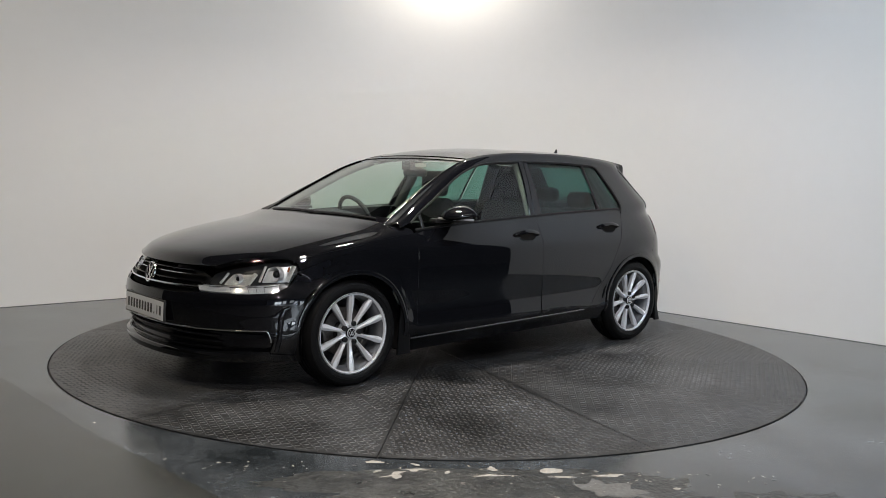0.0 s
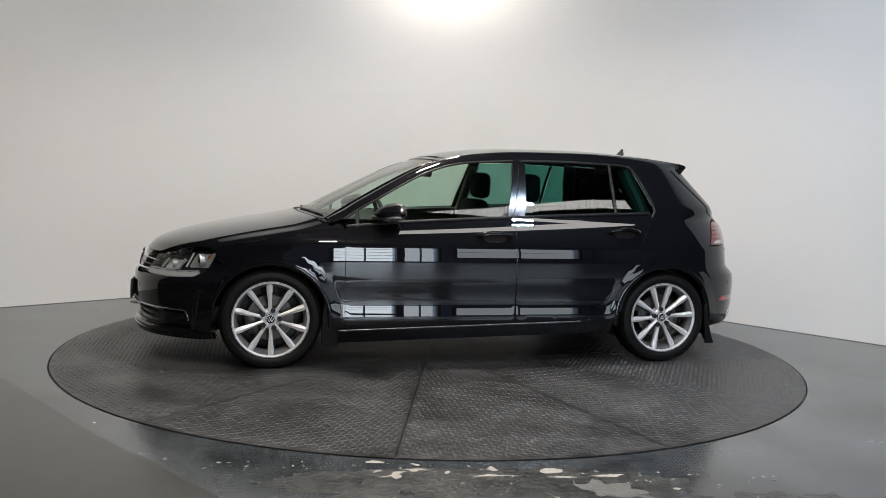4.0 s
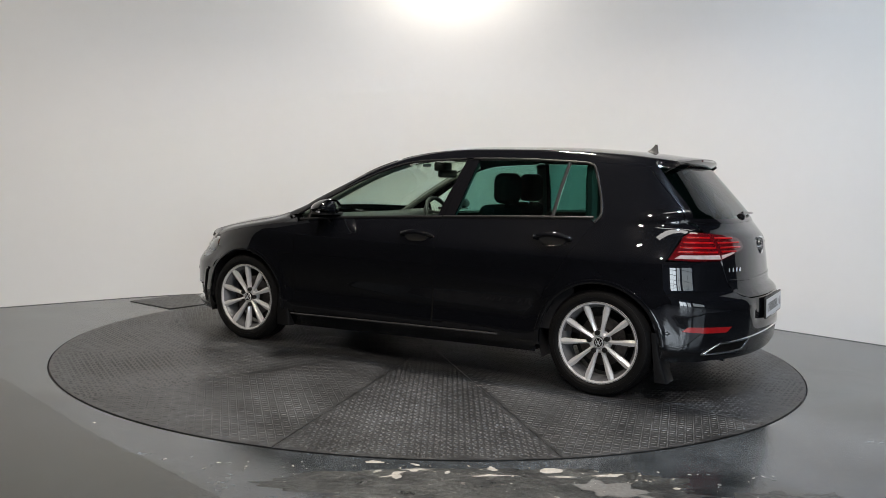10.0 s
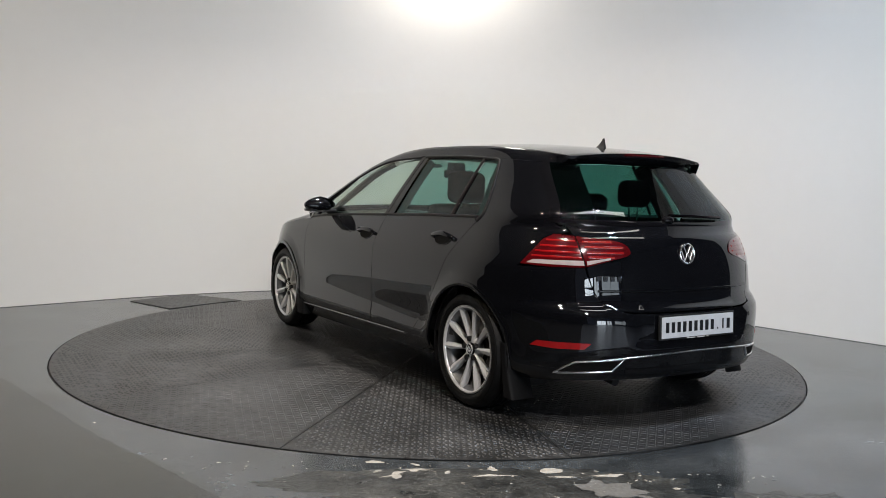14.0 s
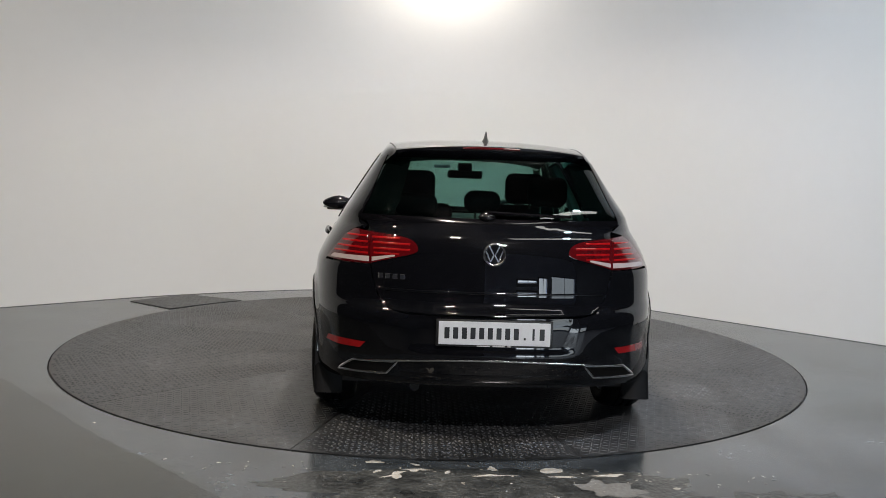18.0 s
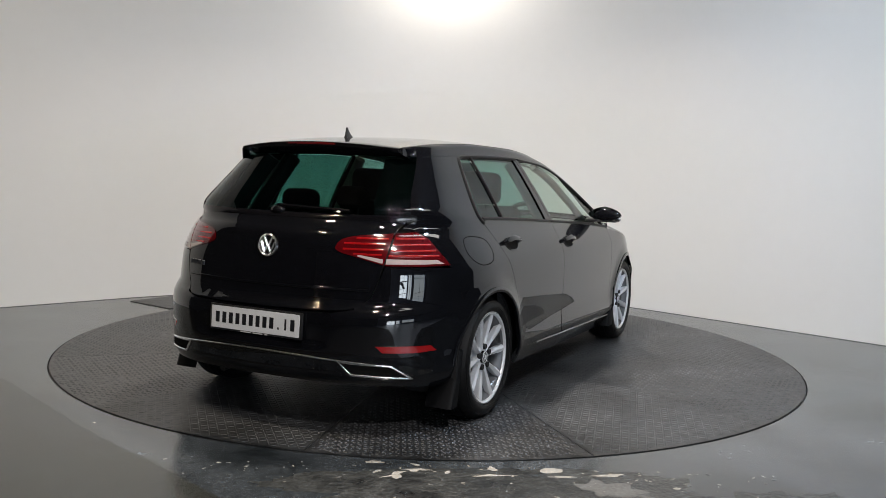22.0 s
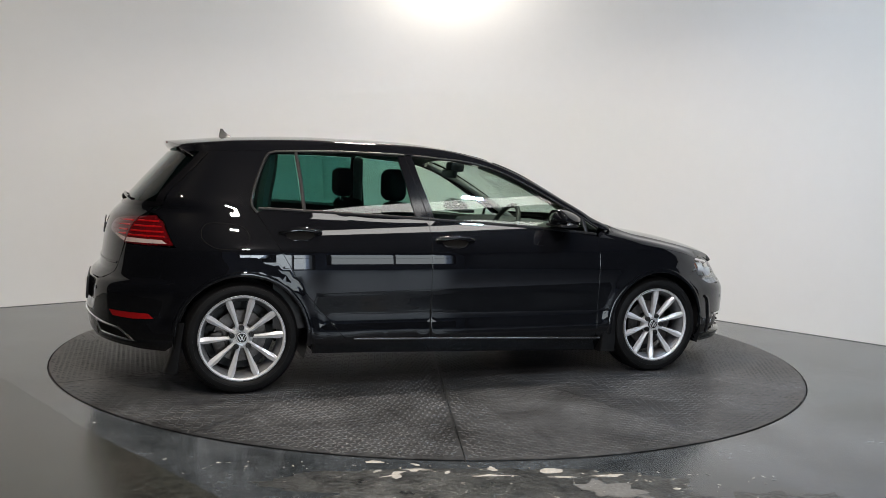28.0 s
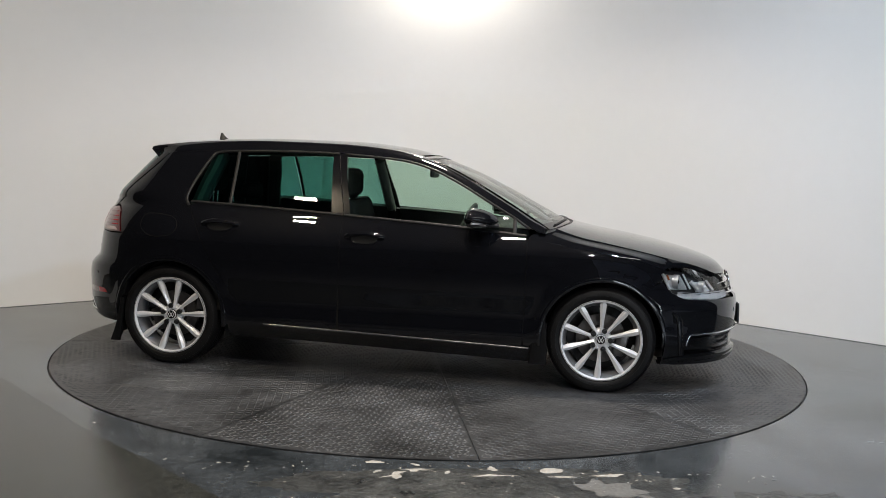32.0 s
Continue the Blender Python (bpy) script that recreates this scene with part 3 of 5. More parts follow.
        edge = np.concatenate([screen(np.stack([s1, np.ones_like(s1)], 1)), roof(np.stack([s1[1:], np.ones(25)], 1))])
        eb = np.array([[np.interp(u, np.linspace(0, 1, len(edge)), edge[:, k]) for k in range(3)] for u in np.linspace(0, 1, 60)])
        rows = []
        for q in eb:
            # the point of the lower line abreast of q
            xa = np.clip(q[0], ea[-1, 0], ea[0, 0])
            lo = np.array([np.interp(-xa, -ea[:, 0], ea[:, c]) for c in range(3)])
            nn = np.array([np.interp(-xa, -ea[:, 0], na[:, c]) for c in range(3)])
            up = np.cross(nn, (1, 0, 0.0))
            up = up / np.linalg.norm(up)
            up = up * (1 if up[2] > 0 else -1)
            d = np.linalg.norm(q - lo)
            tin = np.array((0, -0.93, 0.37))
            row = []
            for t in np.linspace(0, 1, 9):
                h00, h10, h01, h11 = (1 + 2 * t) * (1 - t) ** 2, t * (1 - t) ** 2, t * t * (3 - 2 * t), t * t * (t - 1)
                row.append(h00 * lo + h10 * up * d * 1.9 + h01 * q + h11 * tin * d * 0.9)
            rows.append(row)
        loft("roof_rail", rows, M_PAINT, car, mirror=m)
        # windscreen edge and roof joint
        nn = np.tile(np.array((0, 0.45, 0.89)), (len(eb), 1))
        sweep("roof_joint", eb[28:], nn[28:], 0.008, 0.0015, M_PLASTIC, car, mirror=m)
        sweep("screen_edge", eb[:28] + [0.004, 0, 0.0], nn[:28], 0.010, 0.003, M_GLOSSBLACK, car, mirror=m)

        # side windows
        tp = [(float(a), float(b)) for a, b in top_pts]

        def ztop(x):
            return float(np.interp(-x, [-a for a, _ in tp], [b for _, b in tp]))
        bz = lambda x: float(belt(x))
        fw = [(x, bz(x) + 0.012) for x in np.linspace(0.80, -0.205, 16)] + [(-0.225, 1.06), (-0.262, 1.20), (-0.288, ztop(-0.288) - 0.014)] + [(x, ztop(x) - 0.014) for x in np.linspace(-0.2, 0.79, 20)]
        panel("window_glass", fw, side, M_GLASS, door_f, "clear green side glass", off=-0.006, mirror=m, flip=True, rim=0)
        rw = [(x, bz(x) + 0.012) for x in np.linspace(-0.315, -0.972, 10)] + [(-0.986, ztop(-0.99) - 0.014)] + [(x, ztop(x) - 0.014) for x in np.linspace(-0.93, -0.375, 10)]
        panel("window_glass", rw, side, M_PRIVACY, door_r, "dark tinted privacy glass", off=-0.006, mirror=m, flip=True, rim=0)
        qw_edge = [q for q in qwin_edge if q[1] < ztop(q[0]) - 0.012]
        qw = [(x, bz(x) + 0.012) for x in np.linspace(-0.985, -1.215, 5)] + [(a + 0.012, b) for a, b in qw_edge[3:]] + [(x, ztop(x) - 0.014) for x in np.linspace(-1.10, -1.0, 4)]
        panel("window_glass", qw, side, M_PRIVACY, door_r, "dark tinted privacy glass", off=-0.006, mirror=m, flip=True, rim=0)
        # B pillar covers
        bp = [(-0.238, bz(-0.238) + 0.004), (-0.205, bz(-0.205) + 0.004), (-0.225, 1.06), (-0.262, 1.20), (-0.29, ztop(-0.29) - 0.008), (-0.33, ztop(-0.33) - 0.008), (-0.30, 1.20), (-0.262, 1.06)]
        panel("pillar_cover", bp, side, M_GLOSSBLACK, door_f, off=0.001, mirror=m, flip=True, h=0.03)
        bp = [(-0.244, bz(-0.244) + 0.004), (-0.268, 1.06), (-0.306, 1.20), (-0.336, ztop(-0.336) - 0.008), (-0.372, ztop(-0.372) - 0.008), (-0.355, 1.20), (-0.335, 1.06), (-0.318, bz(-0.318) + 0.004)]
        panel("pillar_cover", bp, side, M_GLOSSBLACK, door_r, off=0.001, mirror=m, flip=True, h=0.03)
        # seals
        def line(name, pts, w, h, mt, par, off=0.0, label="", closed=False):
            p, n = on(side, pts, True, off)
            return sweep(name, p, n, w, h, mt, par, label, closed=closed, mirror=m)
        line("belt_seal", [(x, bz(x) + 0.006) for x in np.linspace(0.86, -0.238, 30)], 0.016, 0.006, M_SEAL, door_f)
        line("belt_seal", [(x, bz(x) + 0.006) for x in np.linspace(-0.248, -1.225, 26)], 0.016, 0.006, M_SEAL, door_r)
        line("window_seal", [(x, ztop(x) - 0.006) for x in np.linspace(0.88, -0.285, 34)], 0.014, 0.007, M_SEAL, door_f)
        line("window_seal", [(x, ztop(x) - 0.006) for x in np.linspace(-0.335, -1.10, 26)] + [q for q in qwin_edge[::-1]][3:], 0.016, 0.007, M_SEAL, door_r)
        line("window_bar", [(-0.972, bz(-0.972)), (-0.978, 1.17), (-0.99, ztop(-0.99) - 0.008)], 0.020, 0.006, M_SEAL, door_r)
        # small fixed triangle ahead of the mirror
        tri = [(0.79, bz(0.79) + 0.006), (0.90, bz(0.90) + 0.012), (0.885, 0.912), (0.79, ztop(0.79) - 0.012)]
        panel("corner_window", tri, side, M_GLASS, door_f, off=-0.004, mirror=m, flip=True, h=0.02, rim=0)
        line("window_bar", [(0.792, bz(0.792)), (0.79, ztop(0.79) - 0.006)], 0.022, 0.006, M_SEAL, door_f)
        # black backing strips that paint the shade deep in the door gaps
        for gap_line in (front_door_edge, [(-0.243, z) for z in np.linspace(0.285, 0.93, 14)], rear_door_edge):
            line("gap_shade", [tuple(v) for v in gap_line], 0.016, 0.001, M_PIT, car, -0.0035)
        # handles
        for dr, x0, z0 in ((door_f, -0.095, 0.838), (door_r, -1.005, 0.876)):
            cup = smooth_path([(x0 - 0.085, z0 - 0.004), (x0 - 0.05, z0 + 0.026), (x0 + 0.035, z0 + 0.027), (x0 + 0.082, z0 + 0.002), (x0 + 0.045, z0 - 0.031), (x0 - 0.045, z0 - 0.032)], 6, True)
            # flat dark patch on the door skin, painted as the hollow's shade
            cp = panel("handle_shade", cup, side, M_PIT, dr, "flat dark patch, painted shade of the hollow behind the handle", off=0.0012, mirror=m, flip=True, h=0.02, rim=0)
            line("recess_lip", [tuple(v) for v in cup], 0.006, 0.0035, M_PAINT, dr, closed=True)
            pp, nn_ = on(side, [(x0 - 0.118 + 0.236 * u, z0 + 0.010 - 0.004 * math.cos(u * 6.28)) for u in np.linspace(0, 1, 22)], True)
            lift = np.array([0.006 + 0.024 * math.sin(math.pi * u) ** 0.6 for u in np.linspace(0, 1, 22)])[:, None]
            sweep("handle", pp + nn_ * lift, nn_, [0.017 + 0.010 * math.sin(math.pi * u) ** 0.5 for u in np.linspace(0, 1, 22)], 0.010, M_PAINT, dr, mirror=m, sink=0.007)
            sweep("handle_strip", (pp + nn_ * (lift + 0.0095))[6:17] - [0, 0, 0.006], nn_[6:17], 0.003, 0.0012, M_SATIN, dr, "thin chrome line", mirror=m)
            for ue in (1, 20):
                e_ = pp[ue]
                bm = slab(e_[0] - 0.014, e_[0] + 0.014, *sorted((m * (e_[1] - 0.004), m * (e_[1] + 0.012))), e_[2] - 0.009, e_[2] + 0.009, 0.004)
                part("handle_foot", bm, M_PAINT, dr)
        # door mirror
        bm = bmesh.new()
        bmesh.ops.create_icosphere(bm, subdivisions=4, radius=1)
        for v in bm.verts:
            x, y, z = v.co
            taper = 1 - 0.22 * max(0, y) - 0.25 * max(0, -y)
            xx = x * 0.150 * (1 if x > 0 else 0.34) * taper
            v.co = (0.540 + xx + 0.012 * (1 - y), m * (0.914 + 0.120 * y), 0.988 + z * (0.058 if z > 0 else 0.040) * taper - 0.012 * max(0, -x) - 0.016 * max(0, x))
        mir = part("mirror", bm, M_PAINT, door_f)
        part("mirror_base", slab(0.57, 0.70, 0.775 * m, 0.84 * m, 0.930, 0.956, 0.010) if m > 0 else slab(0.57, 0.70, -0.84, -0.775, 0.930, 0.956, 0.010), M_PLASTIC, door_f)
        y0, y1 = sorted((0.80 * m, 1.0 * m))
        part("mirror_lower", slab(0.525, 0.640, y0, y1, 0.938, 0.956, 0.006), M_PLASTIC, door_f)
        ys = np.linspace(0.83, 1.025, 14)
        part("indicator", tube([(0.665 - 2.8 * max(0, y - 0.91) ** 1.5, m * y, 0.958) for y in ys], 0.007), M_DRL, door_f, "clear indicator strip")
        bm = bmesh.new()
        bmesh.ops.create_circle(bm, cap_ends=True, segments=28, radius=1)
        for v in bm.verts:
            v.co = (0.5250, m * (0.918 + v.co.x * 0.094), 0.990 + v.co.y * 0.050)
        part("mirror_glass", bm, M_MIRROR, door_f)
        # mud flaps: the front ones follow the sill, the rear ones sweep back
        for x0, zt, zb in ((0.885, 0.43, 0.150), (-1.640, 0.40, 0.125)):
            rows = []
            for u in np.linspace(0, 1, 12):
                z = zt + (zb - zt) * u
                if x0 > 0:
                    edge = HUBX - math.sqrt(max(ARCH ** 2 - (z - 0.30) ** 2, 0.0))
                    xa, xb, yo = x0 + 0.035 - 0.020 * u, edge + 0.036 * min(1, 3 * u) * (1 - 0.8 * max(0, u - 0.7) / 0.3), 0.893 - 0.008 * u
                else:
                    xback = x0 - 0.016 - 0.068 * u ** 1.7
                    xa, xb, yo = xback, x0 + 0.020 - 0.034 * u, float(side([(x0, 0.45)])[0][1]) + 0.006 - 0.006 * u
                rows.append([(xa + 0.008, 0.71, z), (xa, 0.72, z), (xa, yo - 0.02, z), (xa + 0.006, yo - 0.004, z), (xa + 0.012, yo, z), (xb, yo + 0.002, z), (xb + 0.004, yo - 0.006, z), (xb, yo - 0.016, z), (xa + 0.018, yo - 0.03, z), (xa + 0.012, 0.72, z), (xa + 0.008, 0.71, z)])
            loft("mud_flap", rows, M_FLAP, car, "black rubber mud flap", mirror=m)
        # wheel wells
        for cx in (HUBX, -HUBX):
            rows = []
            for a in np.linspace(-20, 200, 25):
                c, s = math.cos(radians(a)), math.sin(radians(a))
                rows.append([(cx + 0.362 * c, 0.85, 0.300 + 0.362 * s), (cx + 0.372 * c, 0.60, 0.300 + 0.372 * s), (cx + 0.33 * c, 0.50, 0.300 + 0.33 * s), (cx, 0.50, 0.300)])
            loft("wheel_well", rows, M_PLASTIC, car, mirror=m)

    # ---- panels across the car ----
    def grid_patch(name, surf, s0, s1, t1, mt, par, label="", ns=30, nt=34, off=0.0, rim=0.014):
        s = np.linspace(s0, s1, ns)
        t = np.linspace(-t1, t1, nt)
        ab = np.array([(a, b) for a in s for b in t])
        n = surf_normals(surf, np.clip(ab, [0.003, -2], [0.997, 2]), False)
        n = n * np.sign(n[:, 2:3] + 1e-9)
        v = surf(ab) + n * off
        fs = [(i * nt + j, i * nt + j + 1, (i + 1) * nt + j + 1, (i + 1) * nt + j) for i in range(ns - 1) for j in range(nt - 1)]
        vv, no = list(v), list(n)
        if rim:
            ring = [j for j in range(nt)] + [i * nt + nt - 1 for i in range(1, ns)] + [(ns - 1) * nt + j for j in range(nt - 2, -1, -1)] + [i * nt for i in range(ns - 2, 0, -1)]
            base = len(vv)
            for k in ring:
                vv.append(v[k] - n[k] * rim)
                no.append(n[k])
            for k in range(len(ring)):
                k2 = (k + 1) % len(ring)
                fs.append((ring[k], ring[k2], base + k2, base + k))
        vv = np.array(vv)
        f0 = fs[0]
        if np.dot(np.cross(vv[f0[1]] - vv[f0[0]], vv[f0[2]] - vv[f0[0]]), no[0]) < 0:
            fs = [tuple(reversed(f)) for f in fs]
        return link_mesh(name, vv, fs, mt, par, label, no)

    bonnet = grid_patch("bonnet", hood, 0.004, 0.997, 0.994, M_PAINT, car, ns=44, nt=48)
    roof_panel = grid_patch("roof", roof, 0.012, 1, 0.992, M_PAINT, car, ns=40, nt=40)
    ws = grid_patch("windscreen", screen, 0.0, 0.99, 0.985, M_SCREEN, car, "lightly tinted windscreen", off=-0.004, rim=0)
    # blackened border of the windscreen
    s = np.linspace(0.0, 0.985, 40)
    for a, b, off in ((0.0, 0.055, 0.001), (0.955, 0.985, 0.001)):
        tt = np.linspace(-0.985, 0.985, 40)
        ab = np.array([((a + b) / 2, t) for t in tt])
        n = surf_normals(screen, ab, False)
        n = n * np.sign(n[:, 2:3])
        sweep("screen_border", screen(ab) - n * 0.002, n, (b - a) * 1.05, 0.003, M_GLOSSBLACK, ws, round_top=False)
    # wing tops between shoulder line and bonnet
    for m in (1, -1):
        ea, na = on(side, shoulder + [(1.665, 0.715)], True)
        s1 = np.linspace(0, 1, 40)
        eb = hood(np.stack([s1, np.full(40, 1.0)], 1))
        rows = []
        for u in np.linspace(0, 1, 34):
            lo = np.array([np.interp(u, np.linspace(0, 1, len(ea)), ea[:, c]) for c in range(3)])
            nn = np.array([np.interp(u, np.linspace(0, 1, len(ea)), na[:, c]) for c in range(3)])
            hx = np.interp(np.clip(lo[0] + 0.02, eb[0, 0], eb[-1, 0]), eb[:, 0], np.arange(40))
            hi = np.array([np.interp(hx, np.arange(40), eb[:, c]) for c in range(3)])
            up = np.cross(nn, (1, 0, 0.0))
            up = up / np.linalg.norm(up)
            up = up * (1 if up[2] > 0 else -1)
            d = np.linalg.norm(hi - lo)
            tin = np.array((0, -0.80, 0.60))
            row = []
            for t in np.linspace(0, 1, 9):
                h00, h10, h01, h11 = (1 + 2 * t) * (1 - t) ** 2, t * (1 - t) ** 2, t * t * (3 - 2 * t), t * t * (t - 1)
                row.append(h00 * lo + h10 * up * d * 1.0 + h01 * hi + h11 * tin * d * 1.0)
            rows.append(row)
        loft("wing_top", rows, M_PAINT, car, mirror=m)
        # cowl corner filling between wing, pillar and windscreen
        a0, a1 = np.array((1.03, 0.712, 0.922)), np.array((0.985, 0.705, 0.922))
        lo0, lo1 = side([[0.875, 0.872]])[0], side([[0.99, 0.858]])[0]
        lo2 = side([[0.94, 0.898]])[0]
        loft("cowl_corner", [[lo0, lo0 * 0.5 + lo2 * 0.5, side([[0.93, 0.90]])[0], side([[0.965, 0.905]])[0]], [lo1, lo1 * 0.6 + a0 * 0.4 + [0, 0, 0.02], a0 + [0, 0.01, 0], a1 + [0, 0.01, 0]]], M_PAINT, car, mirror=m)
    # scuttle under the windscreen and wipers
    rows = []
    for t in np.linspace(-1, 1, 30):
        h = hood([[0.0, t * 0.98]])[0]
        sc = screen([[0.03, t * 0.98]])[0]
        rows.append([h + (0.012, 0, -0.012), (h + sc) / 2 + (0, 0, -0.022), sc + (-0.02, 0, 0.0)])
    loft("scuttle", rows, M_PLASTIC, car)
    for ya, yb in ((-0.55, 0.06), (0.02, 0.62)):
        pts = []
        for u in np.linspace(0, 1, 14):
            y = ya + (yb - ya) * u
            p = screen([[0.02 + 0.012 * math.sin(u * 2.6), y / 0.70]])[0]
            pts.append(p + (0.004, 0, 0.007))
        part("wiper", tube(pts, 0.006, 6), M_PLASTIC, car)
    # antenna
    ax = -1.335
    rows = []
    for u, w in ((0, 0.040), (0.10, 0.034), (0.25, 0.018), (0.5, 0.010), (0.8, 0.006), (1, 0.003)):
        z = 1.398 + 0.068 * u
        x0, x1 = ax - 0.02 * u - 0.03 * (1 - u), ax + 0.085 * (1 - u) ** 1.6 - 0.004 * u
        rows.append([(x1, 0, z), ((x0 + x1) / 2, w, z), (x0, w * 0.4, z), (x0, -w * 0.4, z), ((x0 + x1) / 2, -w, z), (x1, 0, z)])
    loft("antenna", rows, M_PLASTIC, car)

    # ---- tail ----
    ry = lambda y, z: (math.copysign(q_of(rear, z, y=abs(y)), y), z)
    rx = lambda x, z, sg=1: (sg * q_of(rear, z, x=x), z)
    half = smooth_path([(0.0, 0.592), (0.20, 0.592), (0.40, 0.598), (0.485, 0.610), (0.536, 0.663), (0.559, 0.72), (0.573, 0.80), (0.581, 0.90), (0.588, 0.965), (0.612, 1.0)], 3)
    hl = [ry(max(y, 1e-4), z) for y, z in half] + [ry(0.618, 1.012)]
    hatch = hl + [(-q, z) for q, z in hl[::-1]][:-1]
    tailgate = panel("tailgate", hatch, rear, M_PAINT, car, gap=0.003, hscale=(1.35, 1), h=0.035)
    # rear window
    gl = [ry(0.01, 1.008), ry(0.3, 1.007), ry(0.645, 1.012), ry(0.618, 1.10), ry(0.586, 1.20), ry(0.552, 1.28), ry(0.535, 1.315)]
    gpoly = gl[1:] + [(-q, z) for q, z in gl[::-1]][:-1]
    rg = panel("rear_window", gpoly, rear, M_REARGLASS, tailgate, "dark tinted rear window", hscale=(1.35, 1), off=0.001, rim=0)
    for sg in (1, -1):
        bd = [ry(0.645 * sg, 1.012), ry(0.612 * sg, 1.11), ry(0.575 * sg, 1.21), ry(0.532 * sg, 1.315)]
        pts = smooth_path(bd, 6)
        p, n = on(rear, pts, False, 0.0)
        nn = n * np.sign(-n[:, 0:1])
        sweep("window_border", p + nn * 0.001, nn, [0.05] * len(p), 0.003, M_GLOSSBLACK, rg)
    p, n = on(rear, [ry(y if abs(y) > 1e-4 else 1e-4, 1.016) for y in np.linspace(-0.63, 0.63, 30)])
    nn = n * np.sign(-n[:, 0:1])
    sweep("window_border", p, nn, 0.03, 0.003, M_GLOSSBLACK, rg)
    for sg in (1, -1):
        inner = [ry(0.640 * sg, 1.012), ry(0.47 * sg, 1.012), ry(0.45 * sg, 1.10), ry(0.425 * sg, 1.20), ry(0.40 * sg, 1.305), ry(0.540 * sg, 1.305), ry(0.584 * sg, 1.20), ry(0.618 * sg, 1.10)]
        panel("pillar_lining", inner, rear, M_PIT, tailgate, off=-0.010, hscale=(1.35, 1), rim=0)
    # roof spoiler
    rows = []
    for t in np.linspace(-1, 1, 34):
        a = roof([[0.975, t]])[0]
        b = roof([[1.0, t]])[0]
        d = b - a
        tip = a + d + np.array((-0.055 + 0.012 * abs(t) ** 3, 0, -0.006 - 0.004 * abs(t)))
        lo = tip + np.array((0.004, 0, -0.014))
        un = rear([[math.copysign(q_of(rear, 1.318, y=max(abs(a[1]) * 1.0, 1e-3)), t if t else 1), 1.318]])[0] + np.array((-0.006, 0, 0.0))
        rows.append([a, b, (b + tip) / 2 + (0, 0, 0.002), tip, lo, (lo * 0.35 + un * 0.65) + np.array((0, 0, 0.008)), un + (0.03, 0, -0.005)])
    loft("spoiler", rows, M_PAINT, tailgate)
    bl = []
    for t in np.linspace(-0.3, 0.3, 12):
        u = t
        a = roof([[1.0, u]])[0]
        bl.append(a + np.array((-0.052, 0, -0.016)))
    part("brake_light", tube(bl, 0.006, 6), M_RED_DARK, tailgate, "dark red high brake light")
    # side fins joining spoiler, pillar and rear window
    for m in (1, -1):
        rows = [[side([[-1.545, 1.315]])[0], roof([[0.975, 1]])[0]], [side([[-1.575, 1.31]])[0], roof([[1.0, 1]])[0]], [rear([[q_of(rear, 1.27, y=0.55), 1.27]])[0], roof([[1.0, 1]])[0] + np.array((-0.05, 0, -0.02))]]
        loft("spoiler_end", rows, M_PAINT, tailgate, mirror=m)
    # rear bumper
    bl_ = [rx(-1.527, 0.585), rx(-1.565, 0.69), rx(-1.605, 0.795), ry(0.58, 0.80), ry(0.560, 0.72), ry(0.538, 0.66), ry(0.487, 0.606), ry(0.40, 0.590), ry(0.20, 0.585)]
    low = [ry(0.2, 0.262), ry(0.5, 0.255), ry(0.66, 0.248), rx(-1.84, 0.240), rx(-1.71, 0.235), rx(-1.672, 0.27), rx(-1.64, 0.40), rx(-1.585, 0.53)]
    hb = low + bl_
    bumper = panel("rear_bumper", hb + [(-q, z) for q, z in hb[::-1]], rear, M_PAINT, car, gap=0.002, hscale=(1.35, 1), h=0.03)
    p, n = on(rear, [ry(y if abs(y) > 1e-3 else 1e-3, 0.300) for y in np.linspace(-0.42, 0.42, 20)])
    sweep("diffuser", p, n * np.sign(-n[:, 0:1]), 0.040, 0.003, M_GLOSSBLACK, bumper)
    for sg in (1, -1):
        trap = [ry(sg * 0.718, 0.288), ry(sg * 0.645, 0.348), ry(sg * 0.433, 0.366), ry(sg * 0.485, 0.305)]
        dark = resample([np.array(t) for t in trap], 0.02)
        panel("exhaust_trim_inner", trap, rear, M_PIT, bumper, off=0.001, hscale=(1.35, 1), h=0.02, rim=0)
        p, n = on(rear, dark)
        sweep("exhaust_trim", p, n * np.sign(-n[:, 0:1]), 0.011, 0.006, M_CHROME, bumper, "chrome trim", closed=True)
        rf = [ry(sg * 0.615, 0.412), ry(sg * 0.588, 0.442), rx(-1.80, 0.440, sg), rx(-1.770, 0.414, sg), ry(sg * 0.72, 0.408)]
        panel("reflector", rf, rear, M_RED, bumper, "red reflector", off=0.002, hscale=(1.35, 1), h=0.02, rim=0.006)
        # tail lamp: outer part on the body, inner part on the tailgate
        out = [ry(sg * 0.578, 0.803), ry(sg * 0.588, 0.950), ry(sg * 0.66, 0.956), rx(-1.755, 0.955, sg), rx(-1.725, 0.930, sg), rx(-1.70, 0.86, sg), rx(-1.675, 0.806, sg), ry(sg * 0.72, 0.800)]
        lamp = panel("tail_lamp", out, rear, M_REDLENS, car, "red tail lamp with a white band", off=0.004, hscale=(1.35, 1), h=0.02, gap=0.002)
        wb = [ry(sg * 0.582, 0.810), ry(sg * 0.582, 0.834), rx(-1.730, 0.830, sg), rx(-1.705, 0.812, sg)]
        panel("white_band", wb, rear, M_WHITELENS, lamp, off=0.0055, hscale=(1.35, 1), h=0.02, rim=0.002)
        inn = smooth_path([ry(sg * 0.5735, 0.804), ry(sg * 0.45, 0.838), ry(sg * 0.376, 0.858), ry(sg * 0.352, 0.880), ry(sg * 0.376, 0.918), ry(sg * 0.45, 0.938), ry(sg * 0.5835, 0.950)], 5)
